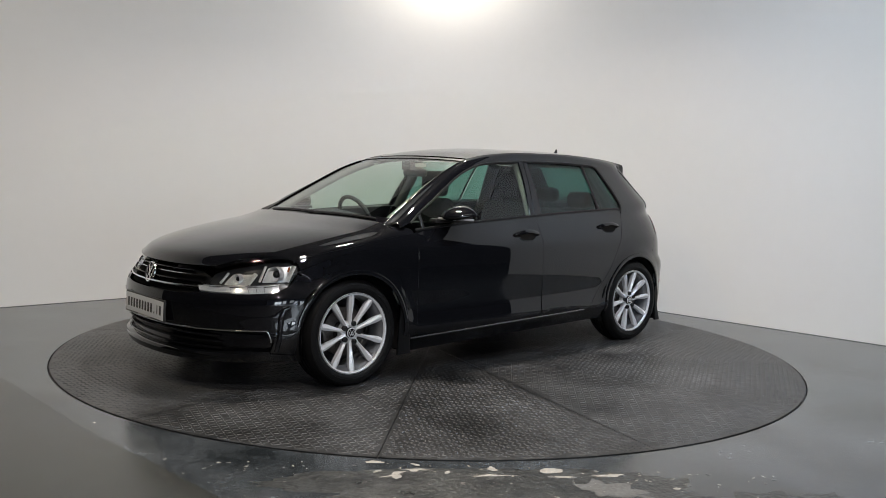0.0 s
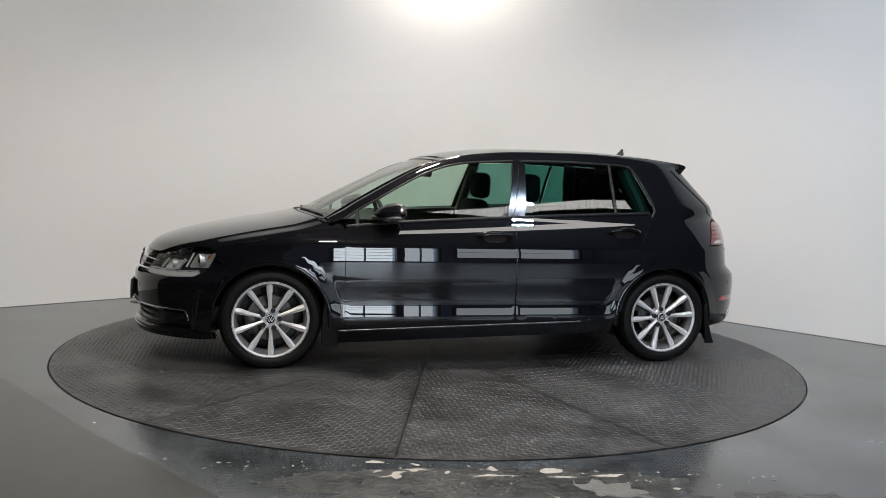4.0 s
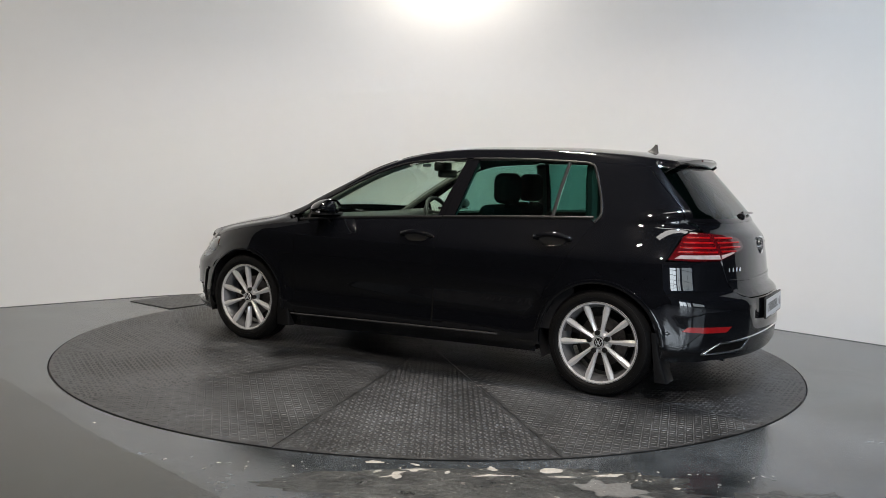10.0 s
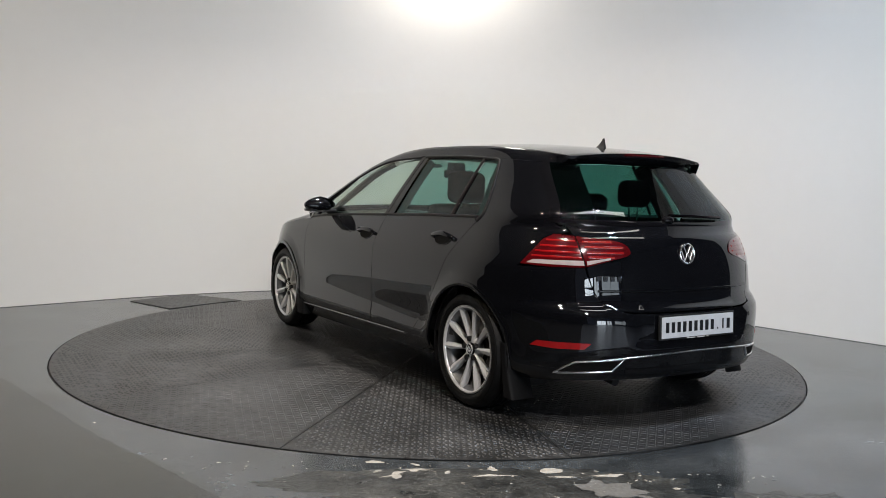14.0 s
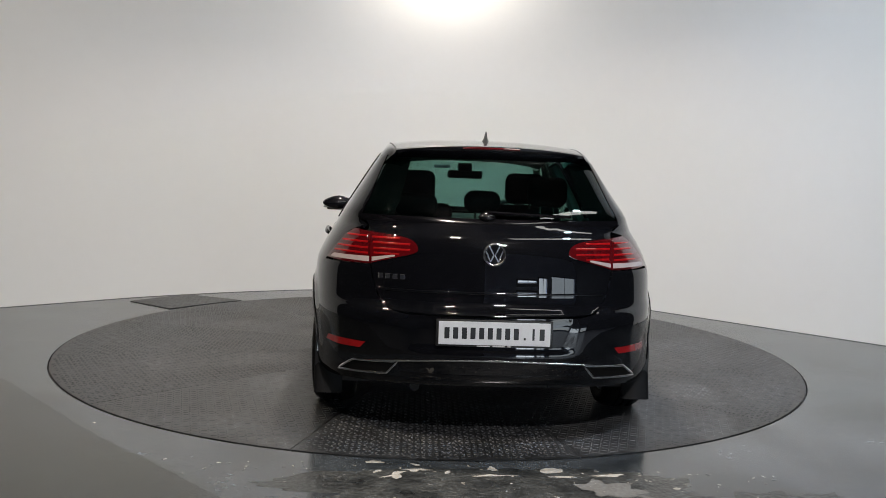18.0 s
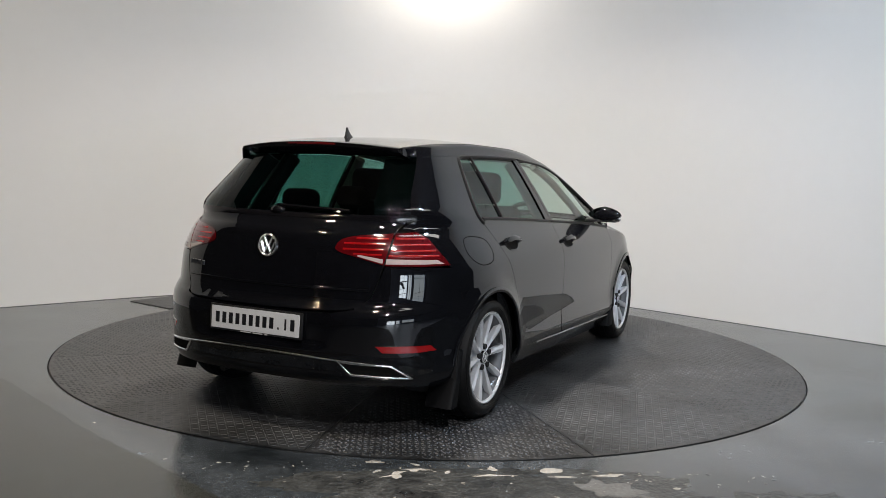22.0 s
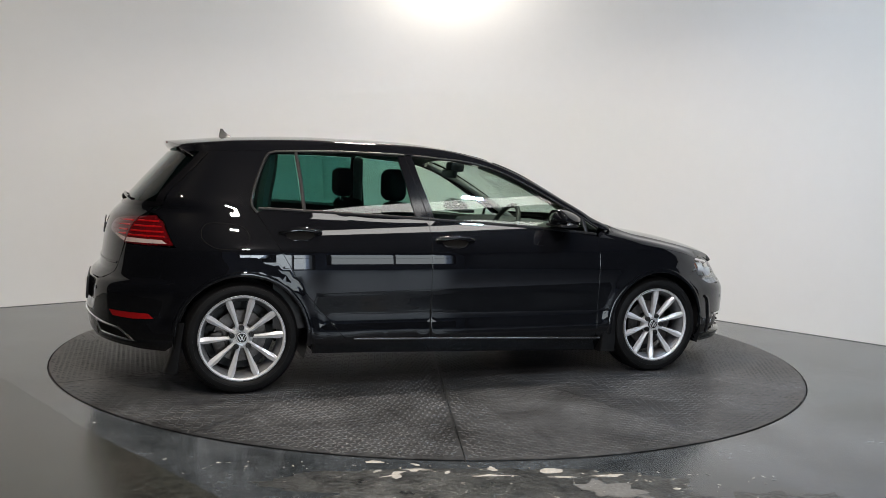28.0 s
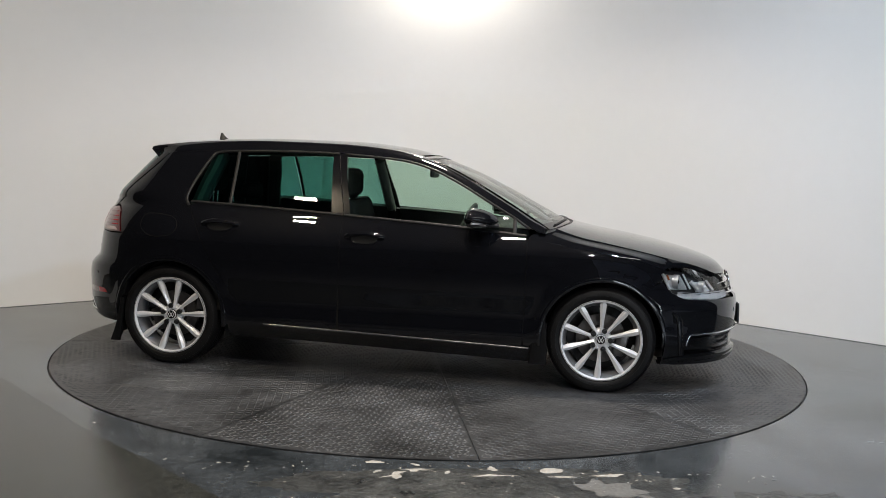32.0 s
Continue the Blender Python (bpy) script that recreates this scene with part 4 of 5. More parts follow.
        lamp2 = panel("tail_lamp_inner", inn, rear, M_REDLENS, tailgate, "red inner tail lamp", off=0.004, hscale=(1.35, 1), h=0.02, gap=0.002)
        wb = [ry(sg * 0.569, 0.813), ry(sg * 0.569, 0.832), ry(sg * 0.46, 0.850), ry(sg * 0.46, 0.842)]
        panel("white_band", wb, rear, M_WHITELENS, lamp2, off=0.0055, hscale=(1.35, 1), h=0.02, rim=0.002)
        for z0, ya, yb in ((0.852, 0.44, 0.560), (0.874, 0.39, 0.562), (0.900, 0.39, 0.566), (0.924, 0.44, 0.570)):
            p, n = on(rear, [ry(sg * y, z0) for y in np.linspace(ya, yb, 8)], False, 0.004)
            sweep("lens_rib", p, n * np.sign(-n[:, 0:1]), 0.010, 0.002, M_RED, lamp2)
        for z0, ya, xe in ((0.848, 0.588, -1.715), (0.872, 0.590, -1.720), (0.899, 0.592, -1.730), (0.926, 0.596, -1.742)):
            qa, qb = ry(sg * ya, z0)[0], rx(xe, z0, sg)[0]
            p, n = on(rear, [(qa + (qb - qa) * u, z0) for u in np.linspace(0, 1, 10)], False, 0.004)
            sweep("lens_rib", p, n * np.sign(-n[:, 0:1]), 0.010, 0.002, M_RED, lamp)
    p, n = on(rear, [ry(y if abs(y) > 1e-3 else 1e-3, 0.391 - 0.106 * y * y) for y in np.linspace(-0.645, 0.645, 40)])
    sweep("bumper_strip", p, n * np.sign(-n[:, 0:1]), 0.009, 0.006, M_CHROME, bumper, "thin chrome strip")
    # fold lines
    p, n = on(rear, [ry(y if abs(y) > 1e-3 else 1e-3, 0.69) for y in np.linspace(-0.53, 0.53, 30)])
    sweep("tailgate_fold", p, n * np.sign(-n[:, 0:1]), 0.012, 0.004, M_PAINT, tailgate)
    # wiper, handle badge
    wp = []
    for u in np.linspace(0, 1, 12):
        y = 0.03 - 0.40 * u
        pz = 1.052 - 0.012 * u
        q = ry(y if abs(y) > 1e-3 else 1e-3, pz)
        wp.append(rear([q])[0] + np.array((-0.018, 0, 0.008)))
    part("rear_wiper", tube(wp, 0.008, 6), M_GLOSSBLACK, tailgate)
    bm = bmesh.new()
    bmesh.ops.create_uvsphere(bm, u_segments=14, v_segments=8, radius=0.03, matrix=Matrix.Translation(rear([ry(0.03, 1.035)])[0]) @ Matrix.Diagonal((0.9, 1.4, 0.8, 1)))
    part("wiper_hub", bm, M_GLOSSBLACK, tailgate)

    def roundel(m4, r, parent):
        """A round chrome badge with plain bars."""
        vs, fs = revolve([(r * 0.80, 0.0), (r * 0.82, 0.007), (r * 0.9, 0.010), (r * 0.98, 0.007), (r, 0.0)], 40, "z")
        ob = part("badge", bm_from([m4 @ Vector(v) for v in vs], fs), M_CHROME, parent, "round chrome badge")
        vs, fs = revolve([(0.0001, 0.002), (r * 0.82, 0.002)], 32, "z")
        part("badge_ground", bm_from([m4 @ Vector(v) for v in vs], fs), M_GLOSSBLACK, ob)
        for ang, ox, oy, ln in ((-64, -0.24, 0.32, 0.72), (64, 0.24, 0.32, 0.72), (-68, -0.52, -0.18, 0.85), (68, 0.52, -0.18, 0.85), (64, -0.17, -0.30, 0.55), (-64, 0.17, -0.30, 0.55)):
            b2 = slab(-r * ln * 0.62, r * ln * 0.62, -r * 0.075, r * 0.075, 0.002, 0.008, 0.002, 1)
            b2.transform(m4 @ pose(ox * r, oy * r, 0, 0, 0, ang))
            part("badge_bar", b2, M_CHROME, ob)

    def facing(p, n, up=(0, 0, 1)):
        n = Vector(n).normalized()
        x = Vector(up).cross(n).normalized()
        y = n.cross(x)
        return Matrix(((x.x, y.x, n.x, p[0]), (x.y, y.y, n.y, p[1]), (x.z, y.z, n.z, p[2]), (0, 0, 0, 1)))
    p, n = on(rear, [(0.0001, 0.870)])
    roundel(facing(p[0] + np.array((-0.001, 0, 0)), (-1, 0, 0.12)), 0.055, tailgate)
    # model lettering as plain bars
    for i in range(4):
        y = 0.525 - i * 0.034
        p, n = on(rear, [ry(y, 0.750)])
        b2 = slab(-0.012, 0.012, -0.0125, 0.0125, 0, 0.004, 0.002, 1)
        b2.transform(facing(p[0], (-1, 0.12, 0.05)))
        part("lettering_bar", b2, M_CHROME, tailgate, "small chrome bar")

    def plate(m4, parent):
        ob = part("number_plate_holder", bm_of(slab(-0.268, 0.268, -0.062, 0.062, -0.012, 0.0, 0.004), m4), M_PLASTIC, parent)
        part("number_plate", bm_of(slab(-0.256, 0.256, -0.053, 0.053, 0.0, 0.003, 0.001, 1), m4), M_PLATE, ob, "white plate with black bars")
        for i in range(12):
            x = -0.218 + i * 0.0396
            w = 0.0115 if i not in (9, 10) else 0.005
            h = 0.026 if i != 9 else 0.005
            y = 0.0 if i != 9 else -0.021
            part("plate_bar", bm_of(slab(x - w, x + w, y - h, y + h, 0.003, 0.0036), m4), M_INK, ob)
        for x0, w in ((-0.05, 0.03), (0.02, 0.028), (0.068, 0.008)):
            part("dealer_bar", bm_of(slab(x0 - w, x0 + w, -0.0605, -0.0555, 0.0, 0.001), m4), M_WHITEINK, ob)

    def bm_of(bm, m4):
        bm.transform(m4)
        return bm
    plate(facing((-2.119, -0.004, 0.517), (-1, 0, 0.05)), bumper)

    # ---- nose ----
    fy = lambda y, z: (math.copysign(q_of(front, z, y=abs(y)), y), z)
    fx = lambda x, z, sg=1: (sg * q_of(front, z, x=x), z)
    nb = [fy(0.25, 0.535), fy(0.40, 0.540), fy(0.45, 0.550), fx(1.90, 0.553), fx(1.78, 0.562), fx(1.71, 0.592), fx(1.655, 0.655), fx(1.602, 0.638), fx(1.575, 0.575), fx(1.64, 0.45), fx(1.668, 0.33), fx(1.672, 0.205),
          fx(1.72, 0.200), fx(1.80, 0.208), fx(1.795, 0.30), fx(1.825, 0.356), fy(0.66, 0.350), fy(0.3, 0.350)]
    fb = panel("front_bumper", [tuple(v) for v in nb] + [(-q, z) for q, z in nb[::-1]], front, M_PAINT, car, gap=0.002, hscale=(1.35, 1), h=0.03)
    # painted lip along the lower edge
    lip = [fx(1.640, 0.188), fx(1.74, 0.180), fx(1.90, 0.180), fy(0.45, 0.178), fy(0.2, 0.178)]
    lipu = [fy(0.2, 0.226), fy(0.45, 0.226), fx(1.93, 0.228), fx(1.80, 0.222), fx(1.70, 0.210), fx(1.645, 0.205)]
    lh = lip + [(-q, z) for q, z in lip[::-1]] + [(-q, z) for q, z in lipu] + lipu[::-1]
    panel("front_lip", lh, front, M_PAINT, fb, off=0.012, hscale=(1.35, 1), h=0.03, rim=0.035)
    # dark intake behind, with slats
    ink = [fx(1.785, 0.205), fx(1.785, 0.30), fx(1.81, 0.368), fy(0.66, 0.368), fy(0.3, 0.368)]
    ink2 = [fy(0.3, 0.20)] + ink + [(-q, z) for q, z in ink[::-1]] + [(-fy(0.3, 0.20)[0], 0.20)]
    panel("lower_intake", ink2, front, M_GLOSSBLACK, fb, off=-0.032, hscale=(1.35, 1), h=0.04, rim=0)
    for z0 in (0.250, 0.284, 0.318):
        p, n = on(front, [fy(y if abs(y) > 1e-3 else 1e-3, z0) for y in np.linspace(-0.60, 0.60, 40)], False, -0.016)
        sweep("intake_slat", p, n * np.sign(n[:, 0:1]), 0.012, 0.012, M_GLOSSBLACK, fb, sink=0.02)
    for sg in (1, -1):
        fg = [fx(2.00, 0.262, sg), fx(1.80, 0.258, sg), fx(1.815, 0.328, sg), fx(2.06, 0.335, sg)]
        panel("fog_blank", fg, front, M_GLOSSBLACK, fb, off=-0.016, hscale=(1.35, 1), h=0.03, rim=0.02)
        p, n = on(front, [fx(x, z, sg) for x, z in ((1.826, 0.350), (1.815, 0.330), (1.808, 0.308), (1.806, 0.290))], False, -0.002)
        sweep("fog_strip", p, n * np.sign(n[:, 0:1]), 0.009, 0.005, M_CHROME, fb)
        p, n = on(front, [fx(x, z, sg) for x, z in ((1.772, 0.235), (1.768, 0.30), (1.764, 0.37), (1.758, 0.43), (1.742, 0.470), (1.715, 0.482))], False, 0.0)
        sweep("corner_blade", p, n * np.sign(n[:, 0:1]), [0.020, 0.026, 0.030, 0.032, 0.028, 0.018], 0.010, M_PAINT, fb)
    qe = fx(1.826, 0.350)[0]
    p, n = on(front, [(q if abs(q) > 1e-4 else 1e-4, 0.353 + 0.002 * abs(q)) for q in np.linspace(-qe, qe, 60)], False, 0.0)
    nn = n * np.sign(n[:, 0:1])
    sweep("chrome_strip", p, nn, 0.011, 0.009, M_CHROME, fb, "thin chrome strip")
    # grille between the lamps
    gr = [fy(0.25, 0.542), fy(0.40, 0.548), fy(0.45, 0.556), fy(0.47, 0.640), fy(0.40, 0.666), fy(0.25, 0.676)]
    gpoly = gr + [(-q, z) for q, z in gr[::-1]]
    grille = panel("grille", gpoly, front, M_PIT, car, off=-0.03, hscale=(1.35, 1), h=0.03, rim=0)
    for z0, hh, mt, lab in ((0.572, 0.014, M_CHROME, "chrome grille bar"), (0.602, 0.010, M_GLOSSBLACK, ""), (0.634, 0.007, M_CHROME, "thin chrome grille bar"), (0.655, 0.008, M_GLOSSBLACK, "")):
        ye = 0.455 if z0 < 0.65 else 0.36
        p, n = on(front, [fy(y if abs(y) > 1e-3 else 1e-3, z0 + 0.02 * y * y * (z0 < 0.6)) for y in np.linspace(-ye, ye, 40)], False, -0.012)
        sweep("grille_bar", p, n * np.sign(n[:, 0:1]), hh, 0.013, mt, grille, lab, sink=0.012)
    pc, n = on(front, [(0.0001, 0.610)])
    roundel(facing(pc[0] + np.array((0.002, 0, 0)), (1, 0, 0.25)), 0.062, grille)
    plate(facing((2.193, 0.024, 0.420), (1, 0, 0.03)), fb)
    # headlamps
    for sg in (1, -1):
        ol = smooth_path([fy(sg * 0.452, 0.560), fx(1.99, 0.556, sg), fx(1.86, 0.558, sg), fx(1.77, 0.568, sg), fx(1.71, 0.600, sg), fx(1.645, 0.675, sg), fx(1.640, 0.704, sg)], 4)
        top = [fx(1.685, 0.738, sg), fx(1.77, 0.736, sg), fx(1.856, 0.718, sg), fx(1.93, 0.697, sg), fx(1.996, 0.668, sg), fy(sg * 0.462, 0.632)]
        ou = smooth_path(top, 4)
        outline = [tuple(v) for v in ol] + [tuple(v) for v in ou]
        hlp = panel("headlamp", outline, front, M_CLEAR, car, "clear headlamp with chrome reflectors", off=0.001, hscale=(1.35, 1), h=0.025, rim=0.012)
        panel("housing", outline, front, M_LAMPBOX, hlp, off=-0.05, hscale=(1.35, 1), h=0.03, rim=0)
        # skin between the lamp's brow and the bonnet
        edge = hood(np.stack([np.linspace(0.72, 0.997, 25), np.full(25, 0.994)], 1)) * [1, sg, 1]
        brow = front([tuple(v) for v in smooth_path([fx(1.640, 0.716, sg)] + top[:5], 5)][:25])
        brow = np.array([[np.interp(u, np.linspace(0, 1, len(brow)), brow[:, c]) for c in range(3)] for u in np.linspace(0, 1, 25)])
        loft("lamp_brow", [[b_ + (0, 0, -0.004), b_, (a_ + b_) / 2 + np.array((0.002, sg * 0.004, 0.004)), a_ + (0, 0, -0.001), a_ + (-0.02, -sg * 0.02, -0.02)] for a_, b_ in zip(edge, brow)], M_PAINT, car)
        # silver band along the lower edge, in vertical facets
        for k in range(9):
            u0, u1 = k / 9, (k + 0.94) / 9
            xs = np.interp([u0, u1], [0, 1], [2.075, 1.755])
            zb = 0.562 + 0.010 * np.array([u0, u1]) ** 3
            panel("light_strip", [fx(xs[0], zb[0], sg), fx(xs[1], zb[1], sg), fx(xs[1] - 0.004, zb[1] + 0.026, sg), fx(xs[0] - 0.004, zb[0] + 0.024, sg)], front, M_DRL, hlp, "silver-white daylight strip" if k == 0 else "", off=-0.010 - 0.006 * (k % 2), hscale=(1.35, 1), h=0.02, rim=0.02)
        p, n = on(front, [fx(x, 0.590 + 0.012 * ((2.05 - x) / 0.3) ** 3, sg) for x in np.linspace(2.05, 1.745, 14)], False, -0.006)
        sweep("band_edge", p, n * np.sign(n[:, 0:1]), 0.006, 0.006, M_CHROME, hlp)
        # two squarish reflector modules with round lenses
        for x0, x1, za, zb_ in ((1.985, 1.895, 0.608, 0.672), (1.828, 1.715, 0.618, 0.716)):
            sq = [fx(x0, za, sg), fx(x1, za, sg), fx(x1 - 0.045, zb_ - 0.006, sg), fx(x0 - 0.045, zb_ - 0.012, sg)]
            module = panel("lamp_module", sq, front, M_LAMPCHROME, hlp, "square chrome reflector", off=-0.040, hscale=(1.35, 1), h=0.02, rim=0.03)
            xm = (x0 + x1) / 2
            c, n = on(front, [fx(xm - 0.012, (za + zb_) / 2 - 0.004, sg)], False, -0.034)
            rr = (zb_ - za) * 0.40
            m4 = facing(c[0], (0.95, sg * 0.30, 0.0))
            vs, fs = revolve([(rr * 0.3, -0.018), (rr * 0.65, -0.010), (rr, 0.012), (rr * 1.08, 0.012), (rr * 1.08, -0.02)], 24, "z")
            part("reflector_bowl", bm_from([m4 @ Vector(v) for v in vs], fs), M_LAMPCHROME, module)
            bm = bmesh.new()
            bmesh.ops.create_uvsphere(bm, u_segments=16, v_segments=10, radius=rr * 0.55, matrix=m4 @ Matrix.Translation((0, 0, -0.008)))
            part("bulb_lens", bm, M_LAMPBOX, module)
            for xe, ww in ((x0 + 0.010, 0.012), (x1 - 0.006, 0.024)):
                a = on(front, [fx(xe, za, sg)], False, -0.026)[0][0]
                b = on(front, [fx(xe - 0.045, zb_ - 0.008, sg)], False, -0.026)[0][0]
                n = np.array((0.85, sg * 0.5, 0.1))
                sweep("reflector_blade", [a, (a + b) / 2, b], [n, n, n], ww, 0.006, M_LAMPCHROME, module)
        a = on(front, [fx(1.688, 0.700, sg)], False, -0.02)[0][0]
        b = on(front, [fx(1.700, 0.672, sg)], False, -0.02)[0][0]
        n = np.array((0.3, sg * 0.95, 0.0))
        sweep("amber_indicator", [a, (a + b) / 2, b], [n, n, n], 0.010, 0.005, M_AMBER, hlp, "small amber indicator")
        # sensors
        for yy, zz in ((0.42, 0.47), (0.70, 0.46)):
            pc, n = on(front, [fy(sg * yy, zz)])
            vs, fs = revolve([(0.0001, 0.002), (0.010, 0.002), (0.011, 0.0)], 14, "z")
            m4 = facing(pc[0], n[0] * np.sign(n[0][0]))
            part("parking_sensor", bm_from([m4 @ Vector(v) for v in vs], fs), M_GLOSSBLACK, fb)
            pc, n = on(rear, [ry(sg * (yy + 0.03), zz + 0.075)])
            m4 = facing(pc[0], n[0] * np.sign(-n[0][0]))
            part("parking_sensor", bm_from([m4 @ Vector(v) for v in vs], fs), M_GLOSSBLACK, bumper)

    # ---- underside ----
    part("underbody", slab(-1.68, 1.95, -0.60, 0.60, 0.235, 0.36, 0.03), M_PLASTIC, car)
    part("floor_pan", slab(-0.92, 0.92, -0.80, 0.80, 0.20, 0.34, 0.02), M_PLASTIC, car)
    part("inner_nose", slab(1.70, 1.93, -0.56, 0.56, 0.21, 0.55, 0.05), M_PLASTIC, car)
    part("exhaust", tube([(-1.6, 0.32, 0.235), (-1.8, 0.34, 0.225), (-1.92, 0.35, 0.215)], 0.022, 12), M_PLASTIC, car)

    # ---- wheels ----
    def wheel(cx, sg, phase, bolts):
        vs, fs = revolve([(0.226, -0.165), (0.234, -0.150), (0.226, -0.13), (0.205, -0.10), (0.200, -0.03), (0.213, 0.000), (0.228, 0.012), (0.235, 0.019), (0.237, 0.023), (0.233, 0.026), (0.2235, 0.022), (0.2215, 0.010)], 72)
        m4 = Matrix.Translation((cx, sg * HUBY, HUBZ)) @ Matrix.Diagonal((1, sg, 1, 1))
        tr = lambda bm: bm_of(bm, m4)
        w = part("wheel", tr(bm_from(vs, fs)), M_ALLOY_DARK, car, "silver alloy wheel with ten slim spokes", angle=60)
        vs, fs = revolve([(0.2205, 0.012), (0.2225, 0.0215), (0.229, 0.0255), (0.236, 0.0245), (0.2365, 0.018)], 72)
        part("rim_edge", tr(bm_from(vs, fs)), M_ALLOY, w, angle=60)
        prof = [(0.230, -0.165), (0.243, -0.180), (0.268, -0.186), (0.290, -0.178), (0.301, -0.160), (RT, -0.135), (RT, -0.110), (RT - 0.007, -0.109), (RT - 0.007, -0.101), (RT, -0.1), (RT, -0.074), (RT - 0.007, -0.073), (RT - 0.007, -0.065), (RT, -0.064),
                (RT, -0.038), (RT - 0.007, -0.037), (RT - 0.007, -0.029), (RT, -0.028), (RT - 0.001, -0.006), (0.2995, 0.014), (0.292, 0.026), (0.286, 0.0275), (0.2855, 0.030), (0.272, 0.034), (0.262, 0.034), (0.2615, 0.0315), (0.250, 0.030), (0.243, 0.026), (0.237, 0.018)]
        vs, fs = revolve(prof, 96)
        # flattened a little where it stands on the plate
        vs = [(x, y, max(z, -HUBZ + 0.0015)) for x, y, z in vs]
        part("tyre", tr(bm_from(vs, fs)), M_RUBBER, w, "black road tyre", angle=40)
        me = None
        for i in range(10):
            a = phase + 36 * i + (0.8 if i % 2 else -0.8)
            rows = []
            for r, hw, top, bot in ((0.040, 0.0120, -0.004, -0.035), (0.075, 0.0105, -0.001, -0.035), (0.11, 0.0120, 0.004, -0.03), (0.15, 0.0155, 0.010, -0.028), (0.18, 0.0190, 0.014, -0.024), (0.205, 0.0192, 0.0165, -0.018), (0.2255, 0.0150, 0.0185, -0.012)):
                rows.append([(r, bot, -hw * 0.75), (r, top - 0.013, -hw), (r, top - 0.0085, -hw * 0.94), (r, top + 0.001, -hw * 0.12), (r, top - 0.0065, hw * 0.94), (r, top - 0.013, hw), (r, bot, hw * 0.75)])
            if me is None:
                k = 7
                R = np.array(rows).reshape(-1, 3)
                fs = [(p * k + j, (p + 1) * k + j, (p + 1) * k + j + 1, p * k + j + 1) for p in range(6) for j in range(6)] + [tuple(range(k))] + [tuple(42 + j for j in range(6, -1, -1))]
                bm = bm_from(R, fs)
                bmesh.ops.recalc_face_normals(bm, faces=bm.faces)
                me = bpy.data.meshes.new("spoke")
                bm.to_mesh(me)
                bm.free()
                me.shade_smooth()
                me.set_sharp_from_angle(angle=radians(24))
                me.materials.append(M_ALLOY)
            sp = new("spoke", me)
            sp.parent = w
            sp.matrix_basis = Matrix.Translation((cx, sg * HUBY, HUBZ)) @ pose(0, 0, 0, 0, 0, 0 if sg > 0 else 180) @ Matrix.Rotation(radians(-a), 4, "Y")
        vs, fs = revolve([(0.0001, -0.012), (0.032, -0.012), (0.050, -0.008), (0.060, -0.014), (0.066, -0.034), (0.066, -0.05)], 40)
        part("hub", tr(bm_from(vs, fs)), M_ALLOY, w)
        vs, fs = revolve([(0.0001, 0.004), (0.026, 0.003), (0.031, -0.001), (0.032, -0.012)], 32)
        cap = part("hub_cap", tr(bm_from(vs, fs)), M_GLOSSBLACK, w, "black hub cap with a silver mark")
        vs, fs = revolve([(0.0255, 0.003), (0.026, 0.0052), (0.0295, 0.0048), (0.0305, 0.0)], 32)
        part("cap_ring", tr(bm_from(vs, fs)), M_ALLOY, cap)
        for ang, ox, oz, ln in ((62, -0.006, 0.009, 0.011), (-62, 0.006, 0.009, 0.011), (66, -0.0135, -0.004, 0.014), (-66, 0.0135, -0.004, 0.014), (-62, -0.0045, -0.009, 0.009), (62, 0.0045, -0.009, 0.009)):
            b2 = slab(-ln, ln, 0.003, 0.0055, -0.0018, 0.0018)
            b2.transform(pose(ox, 0, oz, 0, ang, 0))
            part("cap_bar", tr(b2), M_ALLOY, cap)
        for i in range(5):
            a = radians(bolts + 72 * i)
            vs, fs = revolve([(0.0001, -0.006), (0.007, -0.006), (0.0075, -0.011), (0.0125, -0.011), (0.0135, -0.005), (0.0150, -0.006), (0.0155, -0.025)], 16)
            part("wheel_bolt", tr(bm_from([(x + 0.0555 * math.cos(a), y + 0.013, z + 0.0555 * math.sin(a)) for x, y, z in vs], fs)), M_PLASTIC, w)
        vs, fs = revolve([(0.075, -0.075), (0.142, -0.075), (0.144, -0.08), (0.144, -0.098), (0.142, -0.1)], 40)
        part("brake_disc", tr(bm_from(vs, fs)), M_BRAKE, w, "worn steel brake disc")
        vs, fs = revolve([(0.0001, -0.07), (0.07, -0.07), (0.075, -0.1)], 24)
        part("brake_bell", tr(bm_from(vs, fs)), M_BRAKE, w)
        b2 = slab(0.085, 0.155, -0.115, -0.055, -0.07, 0.07, 0.012)
        b2.transform(pose(0, 0, 0, 0, 15 if cx > 0 else 160, 0))
        part("brake_caliper", tr(b2), M_BRAKE, w)
        vs, fs = revolve([(0.05, -0.16), (0.20, -0.16)], 24)
        part("wheel_back", tr(bm_from(vs, fs)), M_PLASTIC, w)

    wheel(HUBX, 1, 16, 33)
    wheel(-HUBX, 1, 31, 9)
    wheel(HUBX, -1, 20, 70)
    wheel(-HUBX, -1, 33, 21)

    # ---- cabin ----
    part("cabin_floor", slab(-1.75, 1.0, -0.74, 0.74, 0.33, 0.36), M_CABIN, car)
    part("boot_wall", slab(-1.85, -1.30, -0.60, 0.60, 0.36, 0.92, 0.05), M_CABIN, car)
    part("parcel_shelf", slab(-1.80, -1.22, -0.58, 0.58, 0.92, 0.955, 0.015), M_CLOTH, car)
    part("bulkhead", slab(0.98, 1.06, -0.70, 0.70, 0.35, 0.90, 0.02), M_CABIN, car)
    rows = []
